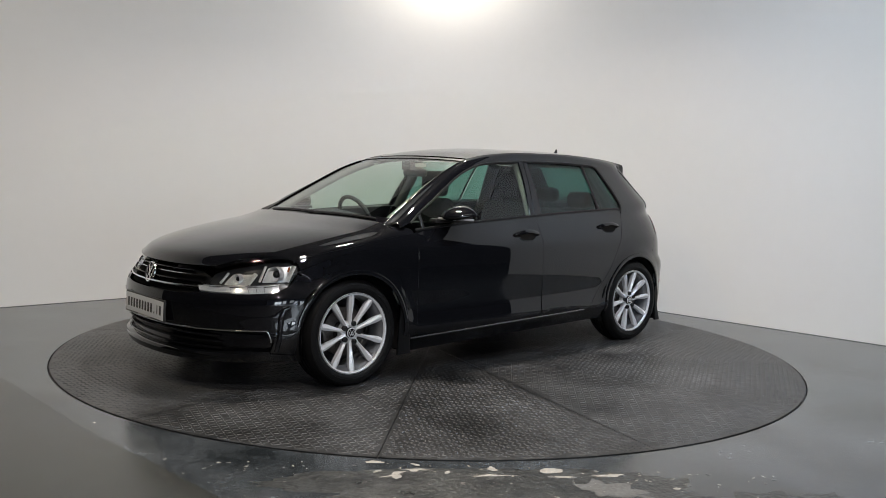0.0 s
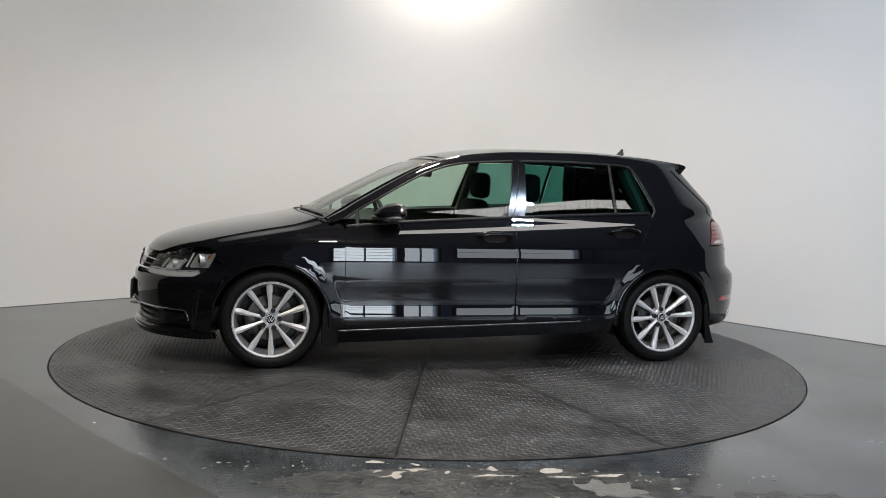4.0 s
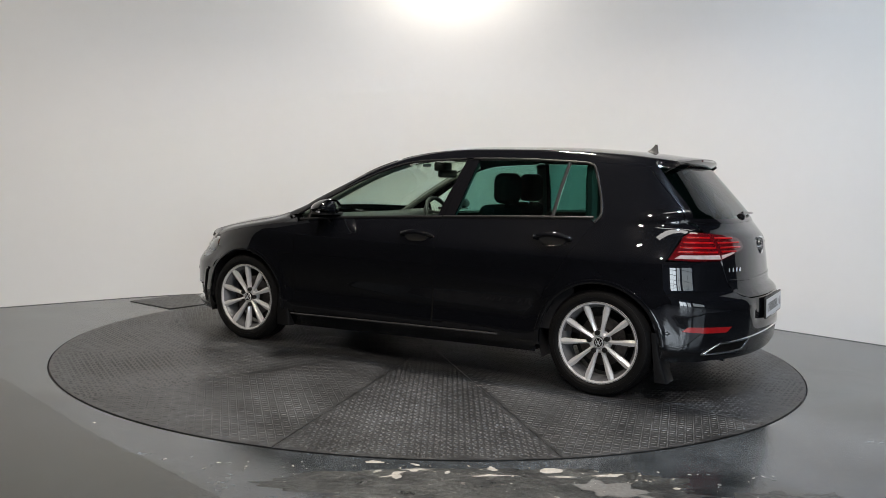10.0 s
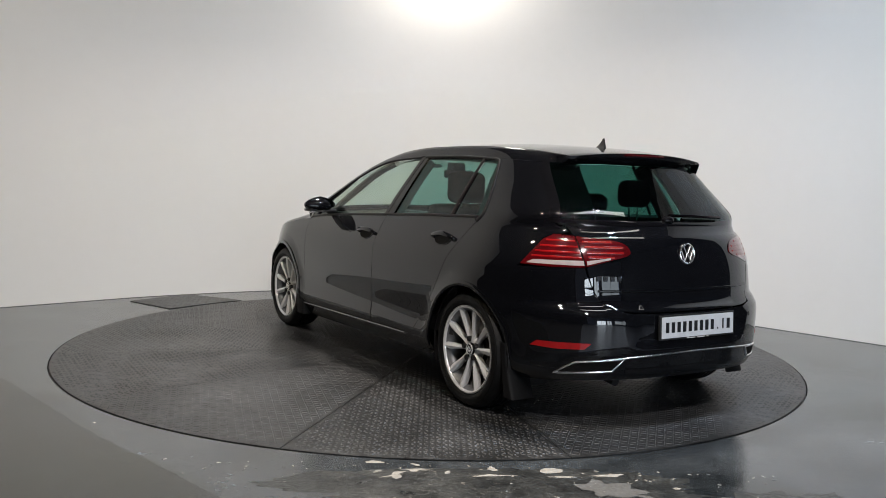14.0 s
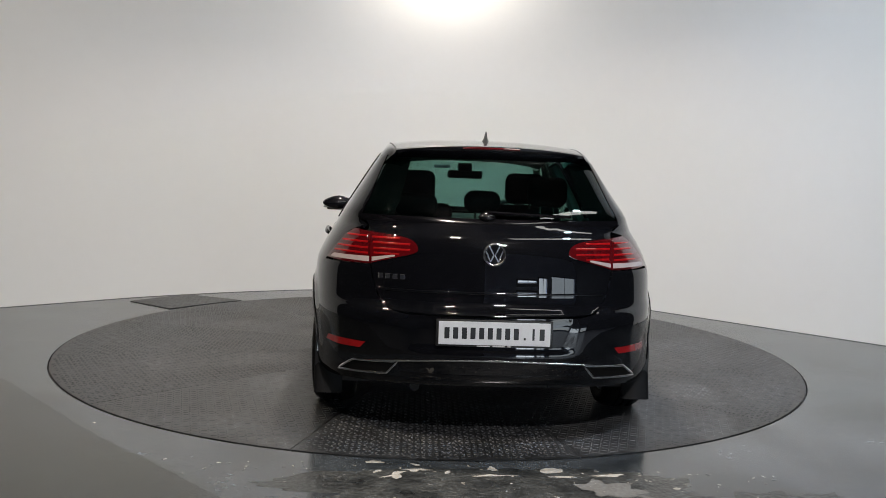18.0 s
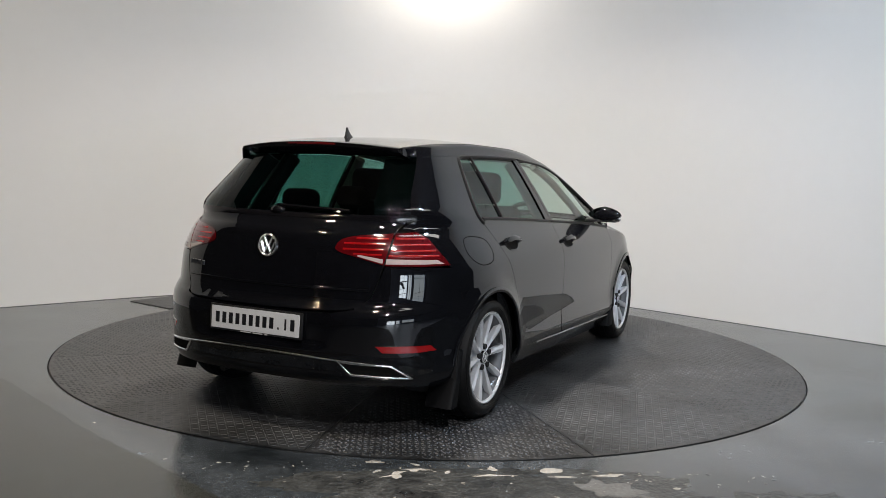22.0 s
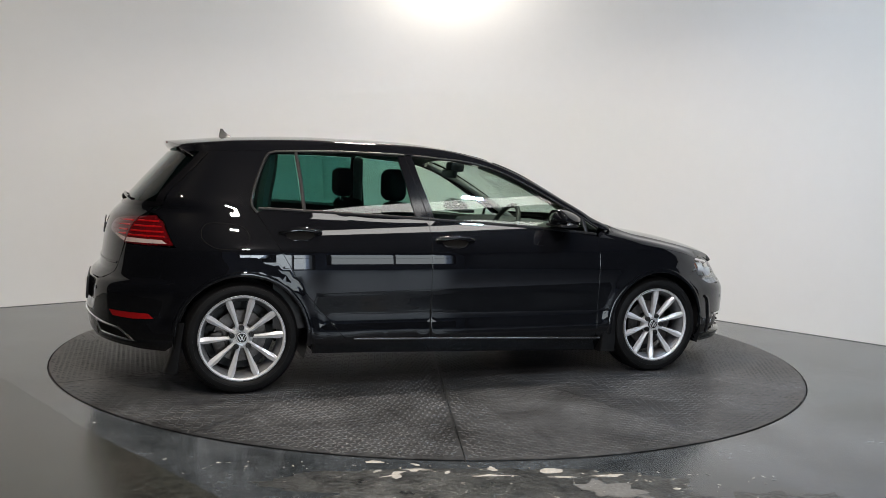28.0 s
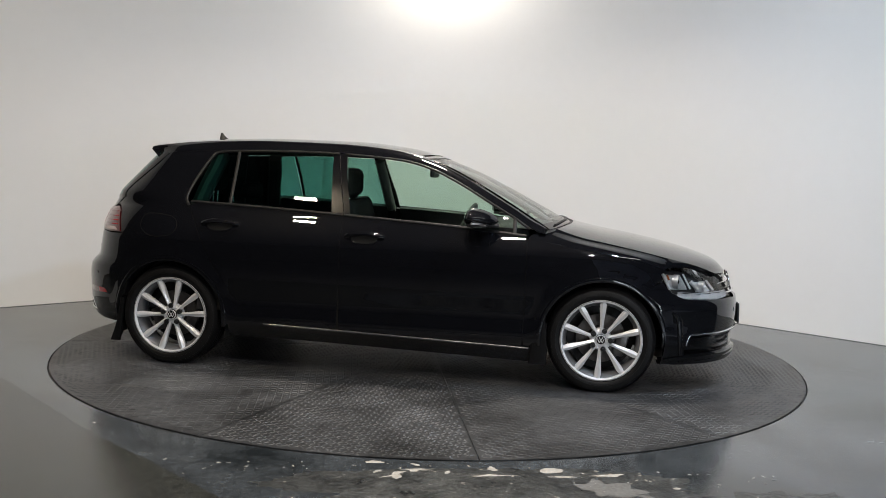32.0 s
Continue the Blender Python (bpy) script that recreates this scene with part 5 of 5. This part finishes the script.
    for y in np.linspace(-0.70, 0.70, 22):
        hump = 0.032 * math.exp(-((y + 0.36) / 0.17) ** 2)
        rows.append([(1.02, y, 0.90), (0.86, y, 0.925), (0.62, y, 0.925 + hump), (0.52, y, 0.905 + hump), (0.48, y, 0.85), (0.50, y, 0.70), (0.60, y, 0.55)])
    loft("dashboard", rows, M_CABIN, car)
    # door linings
    for m in (1, -1):
        for x0, x1 in ((0.80, -0.20), (-0.30, -1.15)):
            rows = []
            for x in np.linspace(x0, x1, 14):
                rows.append([tuple(side([[x, z]])[0] + np.array((0, -0.055 - dy, 0))) for z, dy in ((0.35, 0), (0.55, 0.01), (0.75, 0.02), (0.88, 0.0), (float(belt(x)) - 0.002, -0.01), (float(belt(x)) + 0.010, -0.045))])
            loft("door_lining", rows, M_CABIN, car, mirror=m)
        # inner pillars, just inside the skin
        def lining(pts, r, mt):
            q = [side([[x, z]])[0] - np.array((0, r + 0.022, 0)) for x, z in pts]
            part("pillar_lining", tube([(x, m * y, z) for x, y, z in q], r, 10), mt, car)
        lining([(-0.265, 0.95), (-0.29, 1.10), (-0.305, 1.20), (-0.325, 1.31)], 0.035, M_LINING)
        lining([(-1.21, 0.95), (-1.18, 1.10), (-1.15, 1.20), (-1.13, 1.31)], 0.05, M_CABIN)
        lining([(-1.50, 0.95), (-1.47, 1.10), (-1.44, 1.20), (-1.40, 1.31)], 0.07, M_CABIN)
        loft("boot_side_lining", [[side([[x, z]])[0] * [1, 1, 1] - np.array((0, 0.045, 0)) for z in (0.90, 1.02, 1.14, 1.24, 1.31)] for x in (-1.30, -1.40, -1.52, -1.60)], M_CABIN, car, mirror=m)
        pa = [screen([[s_, 0.93]])[0] - np.array((0.02, 0, 0.035)) for s_ in np.linspace(0.02, 0.98, 7)]
        part("pillar_lining", tube([(x, m * y, z) for x, y, z in pa], 0.024, 8), M_LINING, car)
    s = np.linspace(0.03, 0.98, 20)
    rows = [[roof([[a, t]])[0] + np.array((0, 0, -0.035 - 0.03 * abs(t) ** 4)) for t in np.linspace(-0.98, 0.98, 14)] for a in s]
    loft("roof_lining", rows, M_CABIN, car)

    def headrest(x, y, z, w, h):
        hr = part("headrest", slab(x - 0.058, x + 0.058, y - w, y + w, z, z + h, 0.052, 5), M_CLOTH, car, "black cloth headrest")
        for dy in (-0.035, 0.035):
            part("headrest_post", tube([(x, y + dy, z - 0.14), (x, y + dy, z + 0.02)], 0.006, 8), M_CHROME, hr)

    def seat(x, y):
        bm = bmesh.new()
        box(bm, -0.06, 0.06, -0.245, 0.245, 0.0, 0.56, 0.055, 4)
        bm.transform(pose(x, y, 0.50, 0, -14, 0))
        part("seat_back", bm, M_CLOTH, car, "black cloth seat back")
        part("seat_cushion", slab(x - 0.02, x + 0.50, y - 0.25, y + 0.25, 0.42, 0.55, 0.05, 3), M_CLOTH, car, "black cloth seat cushion")
        headrest(x - 0.165, y, 1.052, 0.128, 0.20)
    seat(-0.315, 0.36)
    seat(-0.165, -0.36)
    bm = slab(-0.06, 0.06, -0.60, 0.60, 0.0, 0.52, 0.05, 3)
    bm.transform(pose(-1.04, 0, 0.46, 0, -22, 0))
    part("rear_bench_back", bm, M_CLOTH, car, "black cloth rear bench")
    part("rear_bench", slab(-1.0, -0.5, -0.60, 0.60, 0.40, 0.52, 0.05, 3), M_CLOTH, car)
    headrest(-1.25, 0.36, 0.995, 0.115, 0.13)
    headrest(-1.24, -0.36, 1.07, 0.11, 0.165)
    headrest(-1.27, 0.0, 1.03, 0.10, 0.12)
    # steering wheel on the right
    c = Vector((0.43, -0.36, 0.872))
    tilt = pose(0, 0, 0, 0, -66, 0)
    ring = [c + tilt @ Vector((0.185 * math.cos(a), 0.185 * math.sin(a), 0)) for a in np.linspace(0, 2 * math.pi, 40, endpoint=False)]
    sw = part("steering_wheel", tube(ring, 0.016, 10, True), M_CABIN, car, "black leather steering wheel")
    bm = slab(-0.06, 0.06, -0.08, 0.08, -0.03, 0.015, 0.02)
    bm.transform(Matrix.Translation(c) @ tilt)
    part("steering_hub", bm, M_CABIN, sw)
    for a in (90, -90, 180):
        bm = slab(0.05, 0.18, -0.018, 0.018, -0.01, 0.006, 0.004)
        bm.transform(Matrix.Translation(c) @ tilt @ pose(0, 0, 0, 0, 0, a))
        part("steering_spoke", bm, M_CABIN, sw)
    part("steering_column", tube([c, c + Vector((0.25, 0, -0.11))], 0.04, 10), M_CABIN, sw)
    im = part("inner_mirror", slab(0.165, 0.195, -0.125, 0.125, 1.205, 1.262, 0.016, 3), M_CABIN, car, "black inner mirror")
    part("mirror_stem", slab(0.17, 0.27, -0.05, 0.05, 1.25, 1.315, 0.012), M_CABIN, im)
    part("permit_sticker", slab(0.262, 0.264, 0.10, 0.22, 1.275, 1.30), M_WHITEINK, im, "pale paper sticker")
    return car

# ---- the room ----
def ring_pts(r, n, a0=0.0, a1=360.0):
    return [(r * math.cos(radians(a0 + (a1 - a0) * i / n)), r * math.sin(radians(a0 + (a1 - a0) * i / n))) for i in range(n + 1)]


def structure(ob, label=""):
    return tagged(ob, label, kind="structure")


ROOM = (-9.0, 9.0, -11.0, 5.2)
CEIL_Z = 4.6


def build_floor():
    # one sheet with a round pit for the turntable
    n = 144
    inner = ring_pts(2.511, n)[:-1]
    mid = ring_pts(2.70, n)[:-1]
    far = []
    for x, y in inner:
        d = Vector((x, y)).normalized()
        k = min((ROOM[1] if d.x > 0 else -ROOM[0]) / max(abs(d.x), 1e-6), ((ROOM[3]) if d.y > 0 else -ROOM[2]) / max(abs(d.y), 1e-6))
        far.append((d.x * k, d.y * k))
    vs, fs = [], []
    for loop, z in ((inner, -0.12), (inner, -0.004), (mid, -0.004), (far, -0.004), (far, -0.15)):
        vs += [(x, y, z) for x, y in loop]
    for k in range(4):
        for i in range(n):
            j = (i + 1) % n
            fs.append((k * n + i, (k + 1) * n + i, (k + 1) * n + j, k * n + j))
    ob = link_mesh("floor", vs, fs, M_FLOOR, smooth=False)
    structure(ob, "glossy dark grey painted concrete floor with scuffs and chips")
    pit = link_mesh("pit", [(x, y, -0.12) for x, y in ring_pts(2.6, 64)[:-1]], [tuple(range(64))], M_PIT, smooth=False)
    structure(pit)
    return ob


def build_walls():
    l0, l1, r1, r0 = Vector((-5.6, -0.854)), Vector((-2.75, 1.80)), Vector((2.25, 1.90)), Vector((4.9, -0.711))
    c = Vector((0.15, 4.10))
    arc = [(1 - u) ** 2 * l1 + 2 * u * (1 - u) * c + u * u * r1 for u in [i / 40 for i in range(41)]]
    line = [l0] + [l0.lerp(l1, i / 6) for i in range(1, 6)] + arc + [r1.lerp(r0, i / 6) for i in range(1, 6)] + [r0]
    nor = []
    for i, p in enumerate(line):
        d = (line[min(i + 1, len(line) - 1)] - line[max(i - 1, 0)]).normalized()
        nor.append(Vector((-d.y, d.x)))
    vs, fs = [], []
    for p, q in zip(line, nor):
        o = p + q * 0.15
        vs += [(p.x, p.y, -0.02), (p.x, p.y, CEIL_Z), (o.x, o.y, CEIL_Z), (o.x, o.y, -0.02)]
    for i in range(len(line) - 1):
        for k in range(4):
            fs.append((4 * i + k, 4 * i + 4 + k, 4 * i + 4 + (k + 1) % 4, 4 * i + (k + 1) % 4))
    ob = part("wall_north", bm_from(vs, fs), M_WALL, angle=40)
    structure(ob, "smooth white painted studio wall curving round the corner")
    # thin dark joint where wall meets floor
    vs, fs = [], []
    for p, q in zip(line, nor):
        a = p - q * 0.004
        vs += [(a.x, a.y, -0.004), (a.x, a.y, 0.0), (p.x, p.y, 0.0)]
    for i in range(len(line) - 1):
        for k in range(2):
            fs.append((3 * i + k, 3 * i + 3 + k, 3 * i + 4 + k, 3 * i + 1 + k))
    structure(part("baseboard", bm_from(vs, fs), M_JOINT), "thin dark sealing joint along the wall")
    # the hall behind the camera, with its glazed openings
    x0, x1, y0, y1 = ROOM
    structure(part("wall_west", slab(x0 - 0.2, x0, y0, y1, 0, CEIL_Z), M_HALL), "dark grey hall wall")
    structure(part("wall_east", slab(x1, x1 + 0.2, y0, y1, 0, CEIL_Z), M_HALL), "dark grey hall wall")
    structure(part("wall_back", slab(x0 - 0.2, x1 + 0.2, y1, y1 + 0.2, 0, CEIL_Z), M_HALL), "dark grey hall wall behind the studio wall")
    # the south wall with its three windows
    edges = [x0 - 0.2] + [v for w in WINDOWS for v in w[:2]] + [x1 + 0.2]
    bm = bmesh.new()
    for a, b in zip(edges[::2], edges[1::2]):
        box(bm, a, b, y0 - 0.25, y0, 0, CEIL_Z)
    for dx0, dx1, dz0, dz in WINDOWS:
        box(bm, dx0, dx1, y0 - 0.25, y0, dz, CEIL_Z)
        box(bm, dx0, dx1, y0 - 0.25, y0, 0, dz0)
    structure(part("wall_south", bm, M_HALL_PALE), "unseen hall wall with three windows, pale blue-grey to brighten reflections")
    # unseen dark panel that keeps the west side's reflections dark
    structure(part("wall_south_west", slab(x0, 1.2, y0, y0 + 0.05, 0, CEIL_Z), M_HALL), "unseen dark panel, added to keep reflections dark on this side")
    for i, (dx0, dx1, dz0, dz) in enumerate(WINDOWS):
        frame_ob = new("window_%d" % (i + 1))
        structure(frame_ob, "hall window with steel glazing bars")
        for a, b, c0, c1 in ((dx0 - 0.08, dx0, dz0, dz), (dx1, dx1 + 0.08, dz0, dz), (dx0 - 0.08, dx1 + 0.08, dz, dz + 0.08), (dx0 - 0.08, dx1 + 0.08, dz0 - 0.08, dz0)):
            part("window_frame", slab(a, b, y0 - 0.05, y0 + 0.06, c0, c1, 0.006), M_STEEL, frame_ob)
        rows = (6, 2, 3)[i]
        for k in range(1, rows):
            zz = dz0 + (dz - dz0) * k / rows
            part("glazing_bar", slab(dx0, dx1, y0 - 0.02, y0 + 0.03, zz - 0.012, zz + 0.012, 0.004), M_STEEL, frame_ob)
        xx = (dx0 + dx1) / 2
        part("mullion", slab(xx - 0.015, xx + 0.015, y0 - 0.03, y0 + 0.025, dz0, dz, 0.006), M_STEEL, frame_ob)
    structure(part("ceiling", slab(x0 - 0.2, x1 + 0.2, y0 - 0.2, y1, CEIL_Z, CEIL_Z + 0.15), M_CEIL), "dark hall ceiling")
    # unseen floor halves, coloured pale for the daylit side, dark for the unlit
    structure(part("floor_hall", slab(0.6, x1, y0, -3.35, -0.01, 0.004), M_HALLFLOOR), "unseen hall floor, pale on this side to brighten the car's flank")
    structure(part("floor_hall_west", slab(x0, 0.6, y0, -3.35, -0.012, 0.003), M_HALLDARK), "unseen hall floor, dark on this side to keep the flank dark")
    # yard outside the window
    structure(part("ground", slab(-60, 60, -90, y0 - 0.0, -0.2, -0.02), M_YARD), "grey concrete yard")


def tread(name, cells, parent, z, material=M_TREAD):
    """Raised bars of a checker plate at places (x, y, angle)."""
    vs, fs = [], []
    prof = [(-0.0135, -0.0035, 0), (0.0135, -0.0035, 0), (0.0135, 0.0035, 0), (-0.0135, 0.0035, 0), (-0.0100, -0.0016, 1), (0.0100, -0.0016, 1), (0.0100, 0.0016, 1), (-0.0100, 0.0016, 1)]
    for x, y, a, h in cells:
        c, s = math.cos(a), math.sin(a)
        k = len(vs)
        vs += [(x + c * u - s * v, y + s * u + c * v, z + 0.0014 * h * w) for u, v, w in prof]
        fs += [(k + 4, k + 5, k + 6, k + 7), (k, k + 1, k + 5, k + 4), (k + 1, k + 2, k + 6, k + 5), (k + 2, k + 3, k + 7, k + 6), (k + 3, k, k + 4, k + 7)]
    ob = link_mesh(name, vs, fs, material, parent, smooth=False)
    tagged(ob, "worn raised bars of the checker plate", kind="stuff")
    return ob


def build_turntable():
    top = tagged(new("turntable"), "round steel checker-plate turntable in twelve worn sectors", "turntable")
    pitch = 0.029
    rng = random.Random(4)
    for k in range(12):
        a0 = 14.0 + 30 * k
        n = 12
        g = 0.0028
        pts = [(0.0, 0.0)] + ring_pts(DISC_R, n, a0, a0 + 30)
        pts = inset(pts, g)
        tilt = rng.uniform(-0.0012, 0.0012)
        vs = [(x, y, -0.0005 + tilt * 0.3) for x, y in pts] + [(x, y, -0.010) for x, y in pts]
        m = len(pts)
        fs = [tuple(range(m)), tuple(range(2 * m - 1, m - 1, -1))] + [(i, m + i, m + (i + 1) % m, (i + 1) % m) for i in range(m)]
        darker = k in (0, 1, 4, 11)
        pl = link_mesh("plate", vs, fs, M_DISC_DARKER if darker else M_DISC, top, smooth=False)
        zc = vs[0][2]
        mid = radians(a0 + 15)
        c, s = math.cos(mid), math.sin(mid)
        cells = []
        for i in range(0, int(DISC_R / pitch) + 1):
            for j in range(-24, 25):
                u, v = (i + 0.5) * pitch, j * pitch
                r = math.hypot(u, v)
                if r > DISC_R - 0.02 or abs(math.atan2(v, u)) > radians(15) - 0.016 / max(r, 0.05):
                    continue
                if (i * 7 + j * 13) % 97 == 0:
                    continue
                px, py = u * c - v * s, u * s + v * c
                # worn down and caked with dirt towards the middle
                worn = sstep((1.75 - r) / 1.0) * (0.55 + 0.45 * math.sin(2.3 * px + 1.1) * math.cos(1.9 * py - 0.7))
                h = 1 - 0.60 * worn + 0.08 * rng.uniform(-1, 1)
                if h < 0.45 and rng.random() < 0.3:
                    continue
                cells.append((px, py, mid + (math.pi / 4 if (i + j) % 2 else -math.pi / 4), h))
        tread("tread", cells, pl, zc, M_TREAD_DARKER if darker else M_TREAD)
    # rolled steel rim under the plates
    vs, fs = revolve([(DISC_R - 0.05, -0.010), (DISC_R + 0.002, -0.010), (DISC_R + 0.002, -0.06), (DISC_R - 0.05, -0.06)], 96, "z")
    part("rim", bm_from(vs, fs), M_STEEL, top)
    vs, fs = revolve([(0.0001, -0.011), (DISC_R - 0.04, -0.011)], 96, "z")
    part("frame_plate", bm_from(vs, fs), M_PIT, top)
    return top


def build_cover():
    """Checker-plate lid over the motor pit, between turntable and wall."""
    a, u, v = Vector((-2.70, 1.575)), Vector((0.80, -0.60)), Vector((0.60, 0.80))
    poly = [a, a + u * 0.57]
    far = []
    for i in range(40):
        q = a + u * 0.57 + v * (i * 0.02)
        if q.length < 2.535:
            break
        far.append(q)
    poly += far
    a1 = math.atan2(far[-1].y, far[-1].x) if far else 2.6
    stop = math.radians(134)
    arc = [Vector((2.535 * math.cos(t), 2.535 * math.sin(t))) for t in np.linspace(a1, stop, 10)]
    poly += arc[1:] + [a + v * 0.62]
    pts = [(p.x, p.y) for p in poly]
    m = len(pts)
    vs = [(x, y, 0.003) for x, y in pts] + [(x, y, -0.0035) for x, y in pts]
    fs = [tuple(range(m)), tuple(range(2 * m - 1, m - 1, -1))] + [(i, m + i, m + (i + 1) % m, (i + 1) % m) for i in range(m)]
    lid = link_mesh("pit_cover", vs, fs, M_DISC, smooth=False)
    tagged(lid, "steel checker-plate lid let into the floor by the wall", "floor cover")
    cells = []
    P = np.array(pts)
    for i in range(40):
        for j in range(40):
            q = a + u * ((i + 0.5) * 0.029) + v * ((j - 5) * 0.029)
            if inside(P, np.array([[q.x, q.y]]))[0] and q.length > 2.555:
                cells.append((q.x, q.y, math.atan2(u.y, u.x) + (math.pi / 4 if (i + j) % 2 else -math.pi / 4), 1.0))
    tread("tread", cells, lid, 0.003)


def build_chips(floor_ob):
    """Flaked paint and pale filler on the floor before the turntable."""
    rng = random.Random(11)

    def flake(x, y, rx_, ry_, a, ragged, mt, name="chip", z=-0.0032):
        n = 22 if rx_ < 0.3 else 90
        pts = []
        for i in range(n):
            t = 2 * math.pi * i / n
            k = 1 + ragged * (noise.noise(Vector((x * 9 + math.cos(t) * 1.6, y * 9 + math.sin(t) * 1.6, a))) * 1.6 + rng.uniform(-0.3, 0.3))
            u, v = rx_ * k * math.cos(t), ry_ * k * math.sin(t)
            pts.append((x + u * math.cos(a) - v * math.sin(a), y + u * math.sin(a) + v * math.cos(a)))
        vs = [(px_, py_, z) for px_, py_ in pts] + [(x, y, z + 0.0002)]
        fs = [(i, (i + 1) % n, n) for i in range(n)]
        link_mesh(name, vs, fs, mt, floor_ob, smooth=False)
    # the paint is worn through to rough dark concrete
    flake(0.33, -2.83, 0.78, 0.25, 0.02, 0.30, M_BARE, "bare_patch", -0.0037)
    flake(1.35, -3.05, 0.45, 0.20, 0.3, 0.45, M_BARE, "bare_patch", -0.0038)
    for x, y, a, b, t, g, mt in CHIPS:
        flake(x, y, a, b, t, g, mt)
    for _ in range(150):
        x, y = rng.uniform(-1.7, 1.6), -2.56 - abs(rng.gauss(0, 0.16))
        r = rng.uniform(0.0012, 0.005)
        flake(x, y, r * 2, r, rng.uniform(0, 3), 0.5, M_CHIP if rng.random() < 0.6 else M_CHIPDARK, "fleck")
    for _ in range(40):
        a, r = rng.uniform(0, 6.28), rng.uniform(2.6, 4.2)
        s = rng.uniform(0.003, 0.008)
        flake(r * math.cos(a), r * math.sin(a), s, s * 0.6, a, 0.4, M_CHIP, "fleck")


# builds the hall's lamps and the two added fill lights alike
def flood(x, y, z, tx, ty, tz, watts, sx=0.20, sy=0.14, colour=(1, 0.972, 0.925), spread=150):
    m4 = look((x, y, z), (tx, ty, tz))
    lamp = tagged(new("flood_fill_light"), "small black flood light under the ceiling, two of the six added as fill", "flood light", "flood lights")
    lamp.matrix_basis = m4
    part("housing", slab(-sx / 2 - 0.03, sx / 2 + 0.03, -sy / 2 - 0.03, sy / 2 + 0.03, 0.02, 0.10, 0.01), M_PLASTIC, lamp)
    part("bracket", slab(-0.015, 0.015, -0.015, 0.015, 0.10, 0.10 + max(0.1, CEIL_Z - z), 0.003), M_STEEL, lamp)
    area("flood_fill_lamp", m4, sx, sy, watts, colour, spread)


def build_strip_light():
    """A long white light hung under the ceiling."""
    z, ln = 4.40, 1.65
    ob = tagged(new("ceiling_strip_light"), "long white strip light hung under the dark ceiling", "ceiling light")
    ob.matrix_world = pose(2.38, -2.66, z, 0, 0, 34)
    part("housing", slab(-ln, ln, -0.18, 0.18, 0.0, 0.07, 0.012), M_STEEL, ob)
    part("diffuser", slab(-ln + 0.02, ln - 0.02, -0.165, 0.165, -0.014, 0.004, 0.006), M_STRIP, ob, "glowing white diffuser")
    for dx in (-ln * 0.7, ln * 0.7):
        part("hanger", tube([(dx, 0, 0.06), (dx, 0, CEIL_Z - z)], 0.008, 8), M_STEEL, ob)


def build_coating():
    """A thin dark coat of floor paint with a worn edge, beside the turntable."""
    rng = random.Random(21)
    edge = smooth_path([(-3.7, -0.02), (-2.39, -1.357), (-1.567, -2.24), (-1.14, -2.65), (-0.807, -2.98), (0.3, -4.1)], 40)
    pts = [(x + rng.uniform(-0.006, 0.006), y + rng.uniform(-0.006, 0.006)) for x, y in edge] + [(0.3, -5.0), (-6.0, -5.0), (-6.0, -0.02)]
    m = len(pts)
    vs = [(x, y, 0.0016) for x, y in pts] + [(x, y, -0.002) for x, y in pts]
    fs = [tuple(range(m)), tuple(range(2 * m - 1, m - 1, -1))] + [(i, m + i, m + (i + 1) % m, (i + 1) % m) for i in range(m)]
    structure(link_mesh("floor_coating", vs, fs, M_COAT, smooth=False), "dark olive-grey floor paint with a worn edge")

floor_ob = build_floor()
build_walls()
build_coating()
build_cover()
turntable = build_turntable()
build_chips(floor_ob)
for spec in FLOODS_AND_FILL:
    flood(*spec)
for (wx0, wx1, wz0, wz1), watts in zip(WINDOWS, DAY_WATTS):
    wx, wz = (wx0 + wx1) / 2, (wz0 + wz1) / 2
    area("window_daylight", look((wx, ROOM[2] - 0.18, wz), (wx, 0, wz)), wx1 - wx0, wz1 - wz0, watts, (0.78, 0.89, 1.0))
build_strip_light()
car = build_car()


def motions():
    turn_at = spline(TURN)
    times = [float(t) for t in range(33)]
    walk(turntable, [(t, pose(0, 0, 0, 0, 0, float(turn_at(t)))) for t in times])
    walk(car, [(t, pose(0, 0, 0, 0, 0, float(turn_at(t))) @ pose(*CAR_OFF, 0)) for t in times])


motions()
